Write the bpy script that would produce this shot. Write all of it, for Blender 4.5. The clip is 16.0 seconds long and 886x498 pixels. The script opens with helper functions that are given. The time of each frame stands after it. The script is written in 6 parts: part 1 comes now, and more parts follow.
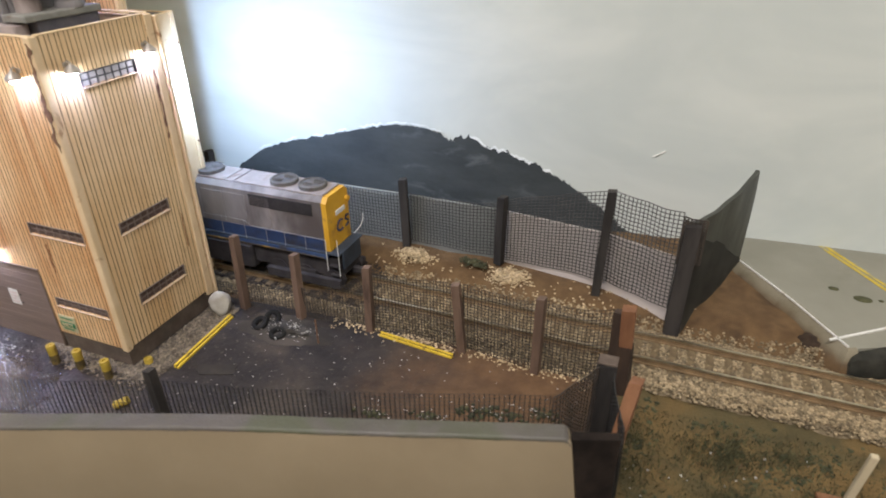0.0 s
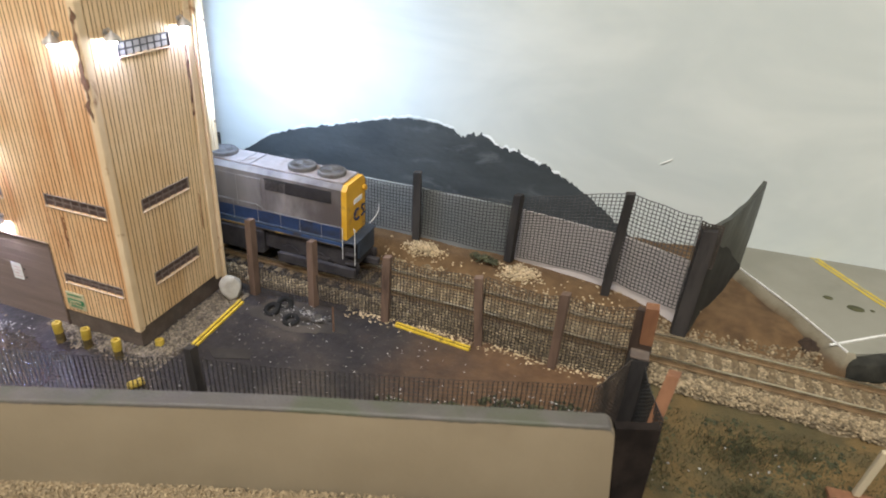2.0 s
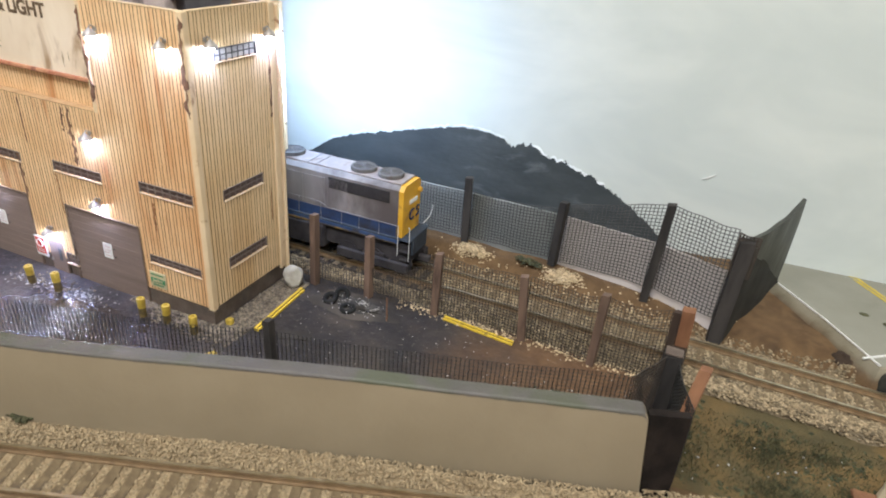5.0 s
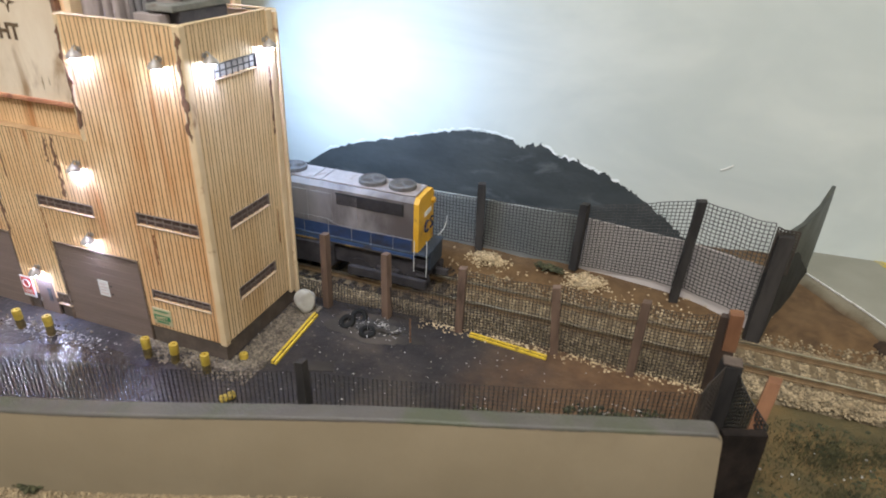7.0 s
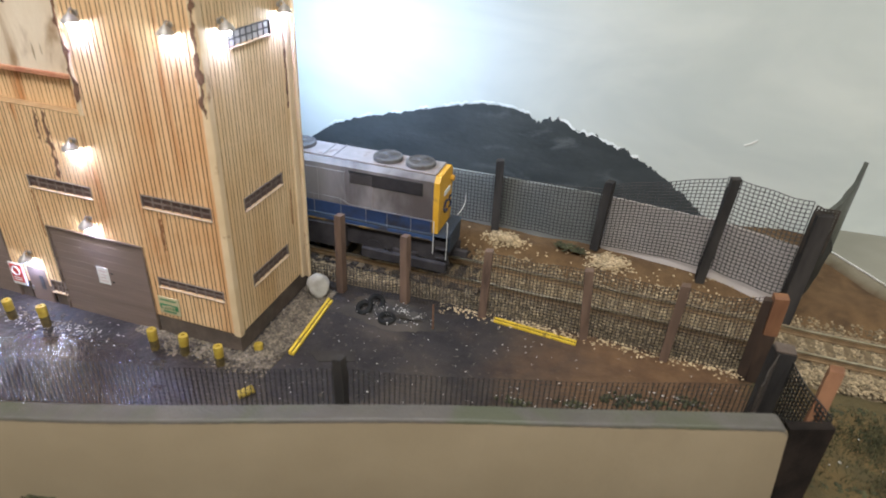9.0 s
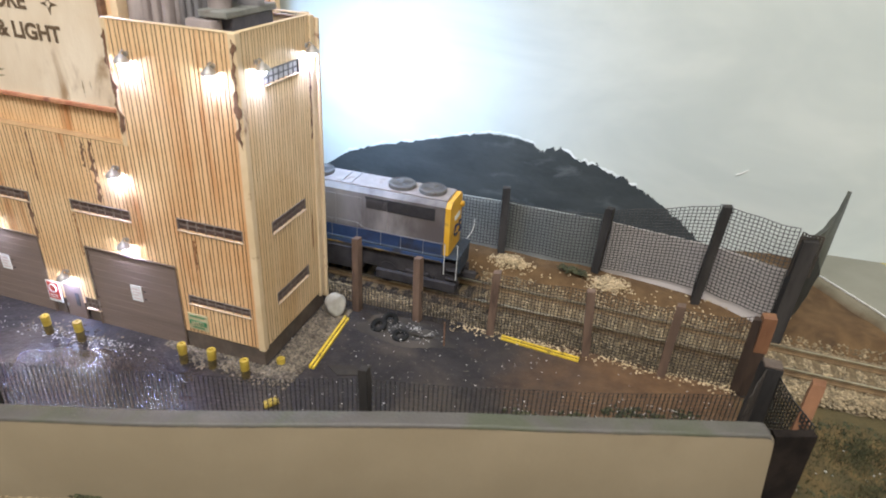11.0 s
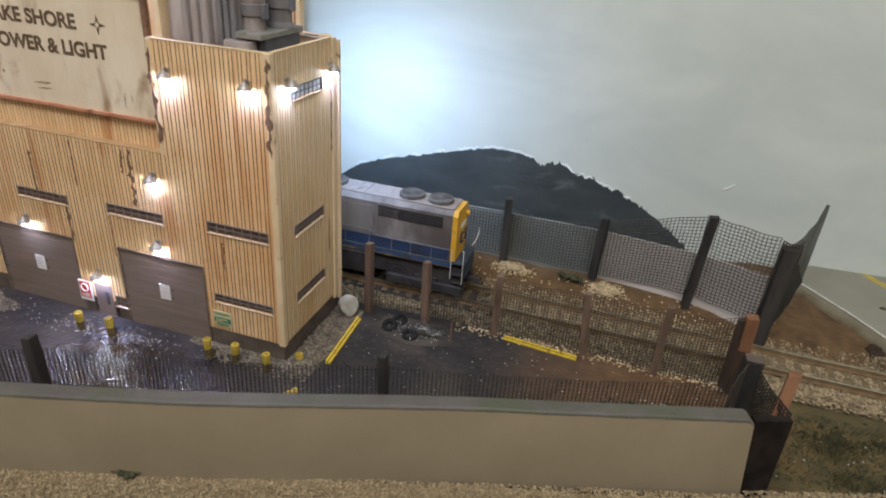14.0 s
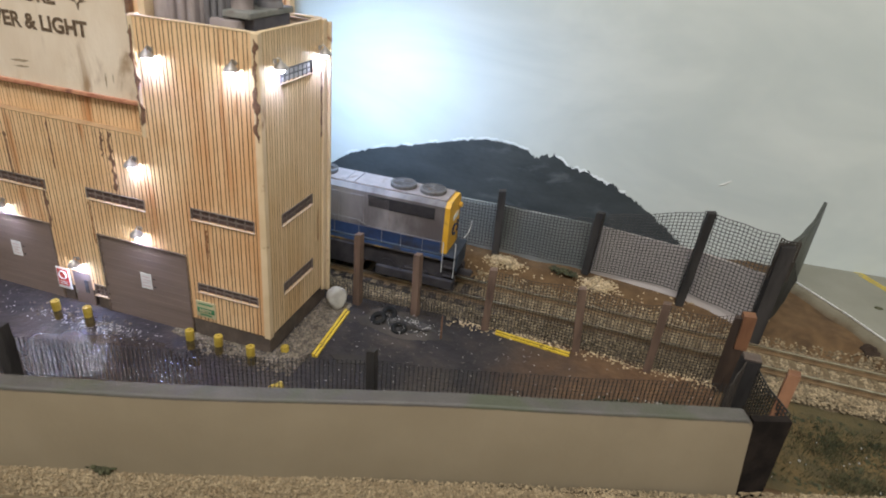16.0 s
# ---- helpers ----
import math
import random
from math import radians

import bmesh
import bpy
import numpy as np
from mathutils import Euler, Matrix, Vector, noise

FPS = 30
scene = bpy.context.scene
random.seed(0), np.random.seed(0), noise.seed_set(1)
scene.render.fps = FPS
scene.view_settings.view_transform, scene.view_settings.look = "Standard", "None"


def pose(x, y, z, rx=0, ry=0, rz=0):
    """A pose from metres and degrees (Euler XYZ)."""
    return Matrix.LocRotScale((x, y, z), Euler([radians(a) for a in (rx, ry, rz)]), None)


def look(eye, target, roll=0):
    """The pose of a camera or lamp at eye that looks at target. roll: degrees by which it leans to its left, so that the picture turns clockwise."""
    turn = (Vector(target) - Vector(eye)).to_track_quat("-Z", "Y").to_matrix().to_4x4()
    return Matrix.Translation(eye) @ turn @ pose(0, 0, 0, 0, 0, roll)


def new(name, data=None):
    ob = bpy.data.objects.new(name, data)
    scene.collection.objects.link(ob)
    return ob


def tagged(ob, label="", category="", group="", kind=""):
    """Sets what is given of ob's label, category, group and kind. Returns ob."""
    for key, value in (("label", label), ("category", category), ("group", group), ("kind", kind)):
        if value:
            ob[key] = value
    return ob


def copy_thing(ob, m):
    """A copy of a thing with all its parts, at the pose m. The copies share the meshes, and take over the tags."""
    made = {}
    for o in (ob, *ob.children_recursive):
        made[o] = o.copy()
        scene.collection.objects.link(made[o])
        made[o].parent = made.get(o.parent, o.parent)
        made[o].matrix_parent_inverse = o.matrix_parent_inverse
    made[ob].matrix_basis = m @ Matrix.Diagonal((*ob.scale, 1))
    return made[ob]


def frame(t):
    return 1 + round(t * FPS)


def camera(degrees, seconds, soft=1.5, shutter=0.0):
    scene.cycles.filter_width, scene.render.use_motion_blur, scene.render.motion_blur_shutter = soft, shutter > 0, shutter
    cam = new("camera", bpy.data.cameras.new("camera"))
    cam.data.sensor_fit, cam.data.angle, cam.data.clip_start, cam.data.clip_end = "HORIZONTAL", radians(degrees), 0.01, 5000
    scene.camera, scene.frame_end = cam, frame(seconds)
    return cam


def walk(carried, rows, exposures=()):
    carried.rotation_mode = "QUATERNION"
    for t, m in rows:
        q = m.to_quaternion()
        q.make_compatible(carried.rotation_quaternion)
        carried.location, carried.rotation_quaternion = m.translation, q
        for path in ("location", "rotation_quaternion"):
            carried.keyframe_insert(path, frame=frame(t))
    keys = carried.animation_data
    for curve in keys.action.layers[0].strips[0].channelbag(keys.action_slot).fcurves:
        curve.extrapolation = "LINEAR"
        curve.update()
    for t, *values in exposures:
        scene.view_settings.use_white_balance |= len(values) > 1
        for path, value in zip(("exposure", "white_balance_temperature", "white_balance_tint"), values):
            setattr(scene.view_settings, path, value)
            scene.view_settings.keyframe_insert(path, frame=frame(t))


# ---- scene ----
cam = camera(70.1, 16.0, soft=1.9)
PATH = [
    (0, (0.2132, -0.1529, 0.1840), (0.1404, 0.0249, 0.0769), -0.9),
    (0.5, (0.2003, -0.1664, 0.1840), (0.1349, 0.0152, 0.0785), 2.8),
    (1, (0.1901, -0.1755, 0.1874), (0.1258, 0.0073, 0.0830), 3.1),
    (1.5, (0.1881, -0.1734, 0.1821), (0.1273, 0.0100, 0.0768), 3.7),
    (2, (0.1863, -0.1679, 0.1799), (0.1280, 0.0162, 0.0743), 4.0),
    (2.5, (0.1811, -0.1676, 0.1740), (0.1196, 0.0144, 0.0670), 3.6),
    (3, (0.1819, -0.1716, 0.1701), (0.1214, 0.0102, 0.0620), 5.1),
    (3.5, (0.1888, -0.1819, 0.1695), (0.1266, 0.0006, 0.0635), 5.8),
    (4, (0.1849, -0.1911, 0.1717), (0.1196, -0.0087, 0.0675), 5.9),
    (4.5, (0.1835, -0.1946, 0.1751), (0.1167, -0.0121, 0.0721), 5.7),
    (5, (0.1881, -0.1908, 0.1834), (0.1169, -0.0096, 0.0811), 4.8),
    (5.2, (0.1890, -0.1870, 0.1869), (0.1106, -0.0086, 0.0847), 3.9),
    (7.3, (0.1542, -0.1790, 0.1815), (0.0955, 0.0055, 0.0768), 3.1),
    (7.5, (0.1504, -0.1772, 0.1837), (0.0945, 0.0068, 0.0769), 4.0),
    (8, (0.1360, -0.1694, 0.1796), (0.0822, 0.0140, 0.0705), 4.3),
    (8.5, (0.1342, -0.1701, 0.1773), (0.0799, 0.0123, 0.0670), 3.3),
    (8.7, (0.1340, -0.1712, 0.1768), (0.0810, 0.0111, 0.0655), 3.2),
    (10.8, (0.1323, -0.1832, 0.1805), (0.0802, 0.0018, 0.0734), 3.6),
    (11, (0.1330, -0.1904, 0.1856), (0.0793, -0.0044, 0.0813), 3.6),
    (11.5, (0.1384, -0.2077, 0.2005), (0.0799, -0.0194, 0.1031), 3.1),
    (12, (0.1421, -0.2225, 0.2043), (0.0826, -0.0328, 0.1100), 3.3),
    (12.5, (0.1403, -0.2256, 0.2008), (0.0822, -0.0355, 0.1064), 3.8),
    (13, (0.1401, -0.2252, 0.1995), (0.0844, -0.0349, 0.1044), 3.7),
    (13.5, (0.1383, -0.2214, 0.1949), (0.0829, -0.0319, 0.0979), 3.6),
    (14, (0.1338, -0.2138, 0.1900), (0.0804, -0.0246, 0.0912), 4.3),
    (14.5, (0.1348, -0.2123, 0.1899), (0.0818, -0.0234, 0.0901), 4.2),
    (15, (0.1339, -0.2140, 0.1907), (0.0814, -0.0246, 0.0919), 4.8),
    (15.5, (0.1317, -0.2127, 0.1881), (0.0803, -0.0232, 0.0890), 5.3),
    (16, (0.1307, -0.2077, 0.1850), (0.0814, -0.0180, 0.0848), 5.7),
]
cam.data.dof.use_dof, cam.data.dof.focus_distance, cam.data.dof.aperture_fstop = True, 0.31, 16.0
walk(cam, [(t, look(eye, target, roll)) for t, eye, target, roll in PATH],
     exposures=[(0, 0.33, 6310, 13), (1, 0.53, 6270, 11), (2, 0.47, 6260, 10), (3.5, 0.62, 6160, 9), (5.2, 0.58, 5980, 9), (7.3, 0.31, 6080, 9), (8.7, 0.33, 6080, 9),
                (10.8, 0.54, 6050, 9), (11, 0.5, 6050, 9), (12, -0.06, 6050, 9), (12.5, -0.16, 6050, 9), (13.5, -0.15, 6050, 9), (14.5, 0.02, 6050, 9), (16, 0.1, 6050, 9)])

# The place is a model railway at 1:87. One unit of the plan below is 1.1 mm.
U = 0.0011
scene.view_settings.exposure = 0.0

# ---------------------------------------------------------------- world and large lights
world = bpy.data.worlds.new("world")
scene.world = world
world.use_nodes = True
world.node_tree.nodes["Background"].inputs[0].default_value = (0.9, 0.92, 0.88, 1)
world.node_tree.nodes["Background"].inputs[1].default_value = 0.085


def area_lamp(name, at, to, size, power, colour):
    data = bpy.data.lights.new(name, "AREA")
    data.shape, data.size, data.size_y = "RECTANGLE", size[0], size[1]
    data.energy, data.color = power, colour
    ob = new(name, data)
    ob.matrix_world = look(at, to)
    return ob


area_lamp("ceiling_light_source", (0.16, -0.50, 0.93), (0.12, 0.06, 0.05), (0.9, 0.35), 11.5, (1.0, 0.955, 0.90))


def spot(name, at, to, power, colour, angle, blend, radius):
    data = bpy.data.lights.new(name, "SPOT")
    data.energy, data.color, data.spot_size, data.spot_blend, data.shadow_soft_size = power, colour, radians(angle), blend, radius
    ob = new(name, data)
    ob.matrix_world = look([c * U for c in at], [c * U for c in to])
    return ob


# the lamp behind the tower that throws its disc on the backdrop
spot("rear_lamp_source", (-5.5, 64, 99), (-19, 141, 98), 0.12, (0.66, 0.82, 1.0), 78, 1.0, 0.001)
spot("rear_lamp_source", (-5.5, 64, 99), (-14, 141, 98), 0.28, (0.44, 0.64, 1.0), 150, 0.8, 0.001)
spot("rear_lamp_source", (-5.5, 66, 99), (12, 110, 60), 0.24, (0.47, 0.66, 1.0), 165, 1.0, 0.001)


# ---------------------------------------------------------------- materials
def node_mat(name):
    m = bpy.data.materials.new(name)
    m.use_nodes = True
    nt = m.node_tree
    return m, nt, nt.nodes["Principled BSDF"]


def texco(nt, stretch=(1, 1, 1)):
    tc = nt.nodes.new("ShaderNodeTexCoord")
    mp = nt.nodes.new("ShaderNodeMapping")
    mp.inputs["Scale"].default_value = stretch
    nt.links.new(tc.outputs["Object"], mp.inputs["Vector"])
    return mp.outputs["Vector"]


def noise_node(nt, vec, scale, detail=4.0, rough=0.55, distort=0.0):
    n = nt.nodes.new("ShaderNodeTexNoise")
    n.inputs["Scale"].default_value, n.inputs["Detail"].default_value = scale, detail
    n.inputs["Roughness"].default_value, n.inputs["Distortion"].default_value = rough, distort
    nt.links.new(vec, n.inputs["Vector"])
    return n.outputs["Fac"]


def ramp(nt, fac, lo, hi):
    r = nt.nodes.new("ShaderNodeMapRange")
    r.inputs["From Min"].default_value, r.inputs["From Max"].default_value = lo, hi
    r.interpolation_type = "SMOOTHSTEP"
    nt.links.new(fac, r.inputs["Value"])
    return r.outputs["Result"]


def mixc(nt, fac, a, b):
    m = nt.nodes.new("ShaderNodeMix")
    m.data_type = "RGBA"
    if isinstance(fac, float):
        m.inputs[0].default_value = fac
    else:
        nt.links.new(fac, m.inputs[0])
    for k, v in ((6, a), (7, b)):
        if isinstance(v, tuple):
            m.inputs[k].default_value = (*v, 1)
        else:
            nt.links.new(v, m.inputs[k])
    return m.outputs[2]


def surf(name, c1, c2, scale=150, stain=None, stain_scale=40, stain_lo=0.55, stain_hi=0.75, rough=0.7, rough2=None, bump=0.3, bump_scale=900,
         metal=0.0, stretch=(1, 1, 1), vary=0.0, spec=0.5):
    """A surface with grain between two colours, stains of a third, and fine relief."""
    m, nt, b = node_mat(name)
    vec = texco(nt, stretch)
    col = mixc(nt, ramp(nt, noise_node(nt, vec, scale), 0.3, 0.7), c1, c2)
    if stain:
        mask = ramp(nt, noise_node(nt, vec, stain_scale, 5, 0.6, 0.4), stain_lo, stain_hi)
        col = mixc(nt, mask, col, stain)
    if vary:
        info = nt.nodes.new("ShaderNodeNewGeometry")
        hsv = nt.nodes.new("ShaderNodeHueSaturation")
        mr = nt.nodes.new("ShaderNodeMapRange")
        mr.inputs["To Min"].default_value, mr.inputs["To Max"].default_value = 1 - vary, 1 + vary
        nt.links.new(info.outputs["Random Per Island"], mr.inputs["Value"])
        nt.links.new(mr.outputs["Result"], hsv.inputs["Value"])
        nt.links.new(col, hsv.inputs["Color"])
        col = hsv.outputs["Color"]
    nt.links.new(col, b.inputs["Base Color"])
    b.inputs["Metallic"].default_value = metal
    b.inputs["Specular IOR Level"].default_value = spec
    if rough2 is None:
        b.inputs["Roughness"].default_value = rough
    else:
        r = nt.nodes.new("ShaderNodeMapRange")
        r.inputs["To Min"].default_value, r.inputs["To Max"].default_value = rough, rough2
        nt.links.new(noise_node(nt, vec, stain_scale * 1.3, 4), r.inputs["Value"])
        nt.links.new(r.outputs["Result"], b.inputs["Roughness"])
    if bump:
        bp = nt.nodes.new("ShaderNodeBump")
        bp.inputs["Strength"].default_value, bp.inputs["Distance"].default_value = bump, 0.0006
        nt.links.new(noise_node(nt, vec, bump_scale, 3), bp.inputs["Height"])
        nt.links.new(bp.outputs["Normal"], b.inputs["Normal"])
    return m


def glow(name, colour, strength):
    m, nt, b = node_mat(name)
    b.inputs["Base Color"].default_value = (*colour, 1)
    b.inputs["Emission Color"].default_value = (*colour, 1)
    b.inputs["Emission Strength"].default_value = strength
    return m


def siding_mat(name, c1, c2, rust, wash=(0.60, 0.29, 0.105), worn=0.0):
    """Painted sheet with rust runs drawn out down the wall."""
    m, nt, b = node_mat(name)
    vec, tall = texco(nt), texco(nt, (1, 1, 0.13))
    col = mixc(nt, ramp(nt, noise_node(nt, vec, 60), 0.3, 0.7), c1, c2)
    col = mixc(nt, ramp(nt, noise_node(nt, tall, 75, 5, 0.6, 0.6), 0.52 + worn, 0.74 + worn), col, rust)
    col = mixc(nt, ramp(nt, noise_node(nt, tall, 260, 4, 0.6, 0.3), 0.66, 0.8), col, (rust[0] * 0.35, rust[1] * 0.3, rust[2] * 0.3))
    col = mixc(nt, ramp(nt, noise_node(nt, texco(nt, (1, 1, 0.3)), 34, 5, 0.65, 0.9), 0.60 + worn, 0.74 + worn), col, (0.44, 0.20, 0.07))
    col = mixc(nt, ramp(nt, noise_node(nt, texco(nt, (1, 1, 0.28)), 24, 4, 0.55, 0.3), 0.5 + worn, 0.8 + worn), col, wash)
    nt.links.new(col, b.inputs["Base Color"])
    b.inputs["Roughness"].default_value = 0.6
    bp = nt.nodes.new("ShaderNodeBump")
    bp.inputs["Strength"].default_value, bp.inputs["Distance"].default_value = 0.2, 0.0005
    nt.links.new(noise_node(nt, vec, 700), bp.inputs["Height"])
    nt.links.new(bp.outputs["Normal"], b.inputs["Normal"])
    return m


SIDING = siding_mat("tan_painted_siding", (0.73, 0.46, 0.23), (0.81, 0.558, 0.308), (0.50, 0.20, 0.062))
# Tower side: same paint with less rust, base paled for the light there.
SIDING_SIDE = siding_mat("side_lit_tan_siding", (0.73, 0.515, 0.275), (0.80, 0.595, 0.35), (0.54, 0.30, 0.12), (0.60, 0.36, 0.16), 0.07)
TRIM = surf("tan_trim", (0.68, 0.51, 0.30), (0.76, 0.59, 0.37), 80, (0.33, 0.17, 0.08), 90, 0.62, 0.74, rough=0.6)
# Groove colours: the shade between the ribs, painted darker than the sheet.
GROOVE = surf("groove_shade", (0.15, 0.088, 0.048), (0.26, 0.155, 0.085), 200, rough=0.8)
LEDGE_TAN = surf("stained_tan_ledge", (0.40, 0.25, 0.12), (0.50, 0.325, 0.165), 120, (0.30, 0.16, 0.08), 60, rough=0.8)
GROOVE_SIDE = surf("thin_groove_shade", (0.27, 0.18, 0.095), (0.40, 0.275, 0.145), 200, rough=0.8)
GROOVE_PALE = surf("faint_groove_shade", (0.40, 0.235, 0.115), (0.52, 0.32, 0.165), 200, rough=0.8)
RUST = surf("peeling_rust", (0.12, 0.065, 0.04), (0.22, 0.12, 0.07), 400, rough=0.9, bump=0.6)
RUST_ORANGE = surf("orange_rust", (0.24, 0.105, 0.04), (0.36, 0.17, 0.07), 300, (0.14, 0.06, 0.03), 200, rough=0.9, bump=0.5)
SIGN_FACE = surf("faded_cream_sign", (0.70, 0.565, 0.41), (0.79, 0.67, 0.515), 60, (0.36, 0.235, 0.13), 75, 0.54, 0.76, rough=0.7, stretch=(1, 1, 0.45))
SIGN_FRAME = surf("rust_red_frame", (0.42, 0.16, 0.09), (0.55, 0.27, 0.15), 200, (0.20, 0.08, 0.05), 120, rough=0.7)
SIGN_INK = surf("faded_brown_ink", (0.09, 0.055, 0.03), (0.17, 0.115, 0.065), 900, rough=0.8, bump=0)
VENT_DARK = surf("vent_dark", (0.05, 0.05, 0.06), (0.09, 0.09, 0.10), 300, rough=0.35)
VENT_FRAME = surf("vent_frame_grey", (0.165, 0.13, 0.112), (0.235, 0.19, 0.165), 300, rough=0.6)
SILL = surf("pale_sill", (0.55, 0.40, 0.26), (0.68, 0.52, 0.36), 200, rough=0.6)
DOOR_GREY = surf("weathered_grey_door", (0.188, 0.138, 0.112), (0.214, 0.158, 0.128), 160, (0.15, 0.107, 0.084), 60, 0.5, 0.75, rough=0.55, stretch=(0.22, 1, 2.2))
PLINTH = surf("grey_concrete_plinth", (0.085, 0.062, 0.048), (0.14, 0.105, 0.082), 120, (0.07, 0.06, 0.05), 50, rough=0.85)
PAPER = surf("white_paper", (0.65, 0.63, 0.60), (0.75, 0.73, 0.70), 300, rough=0.8, bump=0)
RED = surf("red_print", (0.55, 0.06, 0.05), (0.62, 0.10, 0.08), 300, rough=0.7, bump=0)
GREEN = surf("green_print", (0.03, 0.17, 0.07), (0.05, 0.22, 0.09), 300, rough=0.7, bump=0)
SHADE = surf("lamp_shade_grey", (0.30, 0.27, 0.24), (0.42, 0.39, 0.35), 400, rough=0.4, metal=0.5)
BULB = glow("white_led", (0.80, 0.87, 1.0), 170)
YELLOW = surf("yellow_paint", (0.62, 0.42, 0.03), (0.74, 0.53, 0.05), 200, (0.26, 0.17, 0.04), 300, 0.56, 0.70, rough=0.5)
BLACK = surf("black_paint", (0.012, 0.012, 0.012), (0.03, 0.028, 0.025), 200, rough=0.6)
ROOF = surf("dark_roof", (0.06, 0.055, 0.05), (0.11, 0.10, 0.09), 150, rough=0.9)
TANK = surf("dusty_brown_metal", (0.30, 0.25, 0.232), (0.40, 0.34, 0.318), 120, (0.125, 0.088, 0.078), 60, rough=0.7, stretch=(1, 1, 0.3))
INSULATOR = surf("dusty_porcelain", (0.10, 0.085, 0.08), (0.20, 0.165, 0.15), 200, (0.06, 0.06, 0.07), 150, rough=0.45)
WIRE = surf("dark_wire", (0.05, 0.04, 0.04), (0.10, 0.08, 0.08), 300, rough=0.6)
SOIL = surf("brown_soil", (0.096, 0.054, 0.022), (0.155, 0.093, 0.041), 120, (0.06, 0.035, 0.016), 35, 0.5, 0.7, rough=0.95, bump=0.9, bump_scale=1200)
CONCRETE = surf("painted_wall_beige", (0.247, 0.199, 0.127), (0.284, 0.231, 0.151), 25, (0.215, 0.17, 0.108), 14, 0.5, 0.75, rough=0.75, bump=0.12, bump_scale=500)
WALL_CAP = surf("grey_green_wall_top", (0.085, 0.076, 0.068), (0.118, 0.106, 0.093), 50, (0.076, 0.08, 0.05), 26, 0.42, 0.62, rough=0.5, bump=0.45)
GRAVEL_BED = surf("tan_gravel_bed", (0.29, 0.21, 0.115), (0.37, 0.28, 0.16), 700, (0.20, 0.13, 0.07), 300, rough=0.95, bump=1.0, bump_scale=1500)
WOOD_BROWN = surf("stained_brown_wood", (0.105, 0.066, 0.045), (0.175, 0.112, 0.078), 160, (0.06, 0.035, 0.025), 120, rough=0.75, stretch=(1, 1, 0.2), bump=0.5)
WOOD_ORANGE = surf("orange_brown_wood", (0.17, 0.074, 0.034), (0.245, 0.115, 0.054), 160, (0.2, 0.1, 0.05), 120, rough=0.75, stretch=(1, 1, 0.2), bump=0.5)
WOOD_DARK = surf("dark_brown_wood", (0.03, 0.018, 0.012), (0.06, 0.036, 0.023), 160, (0.03, 0.018, 0.012), 120, rough=0.8, stretch=(1, 1, 0.2), bump=0.5)
WOOD_BLACK = surf("blackened_wood", (0.024, 0.022, 0.021), (0.052, 0.046, 0.042), 160, spec=0.25, rough=0.75, stretch=(1, 1, 0.2), bump=0.5)
MESH_BROWN = surf("brown_mesh_wire", (0.03, 0.024, 0.019), (0.062, 0.047, 0.037), 200, rough=0.7, bump=0)
MESH_DARK = surf("dark_mesh_wire", (0.015, 0.015, 0.015), (0.035, 0.034, 0.032), 200, rough=0.6, bump=0)
SHEET_BLACK = surf("black_sheet", (0.02, 0.02, 0.018), (0.042, 0.042, 0.036), 60, (0.07, 0.06, 0.05), 60, 0.6, 0.75, rough=0.75, spec=0.3, bump=0.4)
STONE_TAN = surf("tan_ballast", (0.275, 0.207, 0.118), (0.37, 0.288, 0.172), 300, (0.20, 0.14, 0.075), 120, rough=0.9, vary=0.32)
STONE_GREY = surf("grey_ballast", (0.198, 0.15, 0.086), (0.305, 0.236, 0.142), 300, (0.15, 0.098, 0.047), 120, rough=0.9, vary=0.58)
# Dark stone colour stands in for the locomotive's shadow on the ballast.
STONE_SHADOW = surf("oily_ballast", (0.032, 0.026, 0.022), (0.068, 0.054, 0.043), 300, (0.12, 0.095, 0.068), 120, 0.62, 0.76, rough=0.85, spec=0.2, vary=0.5)
STONE_DARK = surf("yard_gravel", (0.118, 0.097, 0.071), (0.205, 0.167, 0.12), 300, (0.08, 0.062, 0.043), 120, rough=0.9, vary=0.55)
BOULDER = surf("pale_stone", (0.35, 0.325, 0.275), (0.49, 0.465, 0.40), 150, (0.30, 0.25, 0.18), 90, 0.6, 0.75, rough=0.85, bump=0.6, bump_scale=500)
RAIL = surf("rusty_rail", (0.20, 0.135, 0.075), (0.29, 0.20, 0.11), 200, rough=0.6, metal=0.3)
RAIL_TOP = surf("worn_rail_top", (0.45, 0.38, 0.26), (0.60, 0.53, 0.40), 200, rough=0.28, metal=0.9, bump=0)
TIE = surf("dusty_brown_tie", (0.102, 0.071, 0.037), (0.185, 0.134, 0.071), 250, (0.05, 0.035, 0.025), 150, rough=0.85, bump=0.5)
LOCO_GREY = surf("weathered_grey_hood", (0.20, 0.183, 0.178), (0.26, 0.236, 0.228), 70, (0.085, 0.07, 0.067), 26, 0.43, 0.66, rough=0.65, stretch=(1, 1, 0.5))
LOCO_ROOF = surf("dusty_grey_roof", (0.225, 0.195, 0.185), (0.31, 0.265, 0.25), 80, (0.13, 0.088, 0.065), 80, 0.47, 0.66, rough=0.7)
LOCO_BLUE = surf("weathered_blue", (0.019, 0.039, 0.10), (0.033, 0.064, 0.155), 90, (0.024, 0.024, 0.034), 50, 0.38, 0.6, rough=0.55)
LOCO_YELLOW = surf("weathered_yellow", (0.62, 0.33, 0.02), (0.70, 0.40, 0.035), 90, (0.36, 0.19, 0.04), 110, 0.5, 0.72, rough=0.5)
LOCO_DARK = surf("grimy_underframe", (0.032, 0.030, 0.032), (0.058, 0.052, 0.053), 120, rough=0.95, spec=0.08)
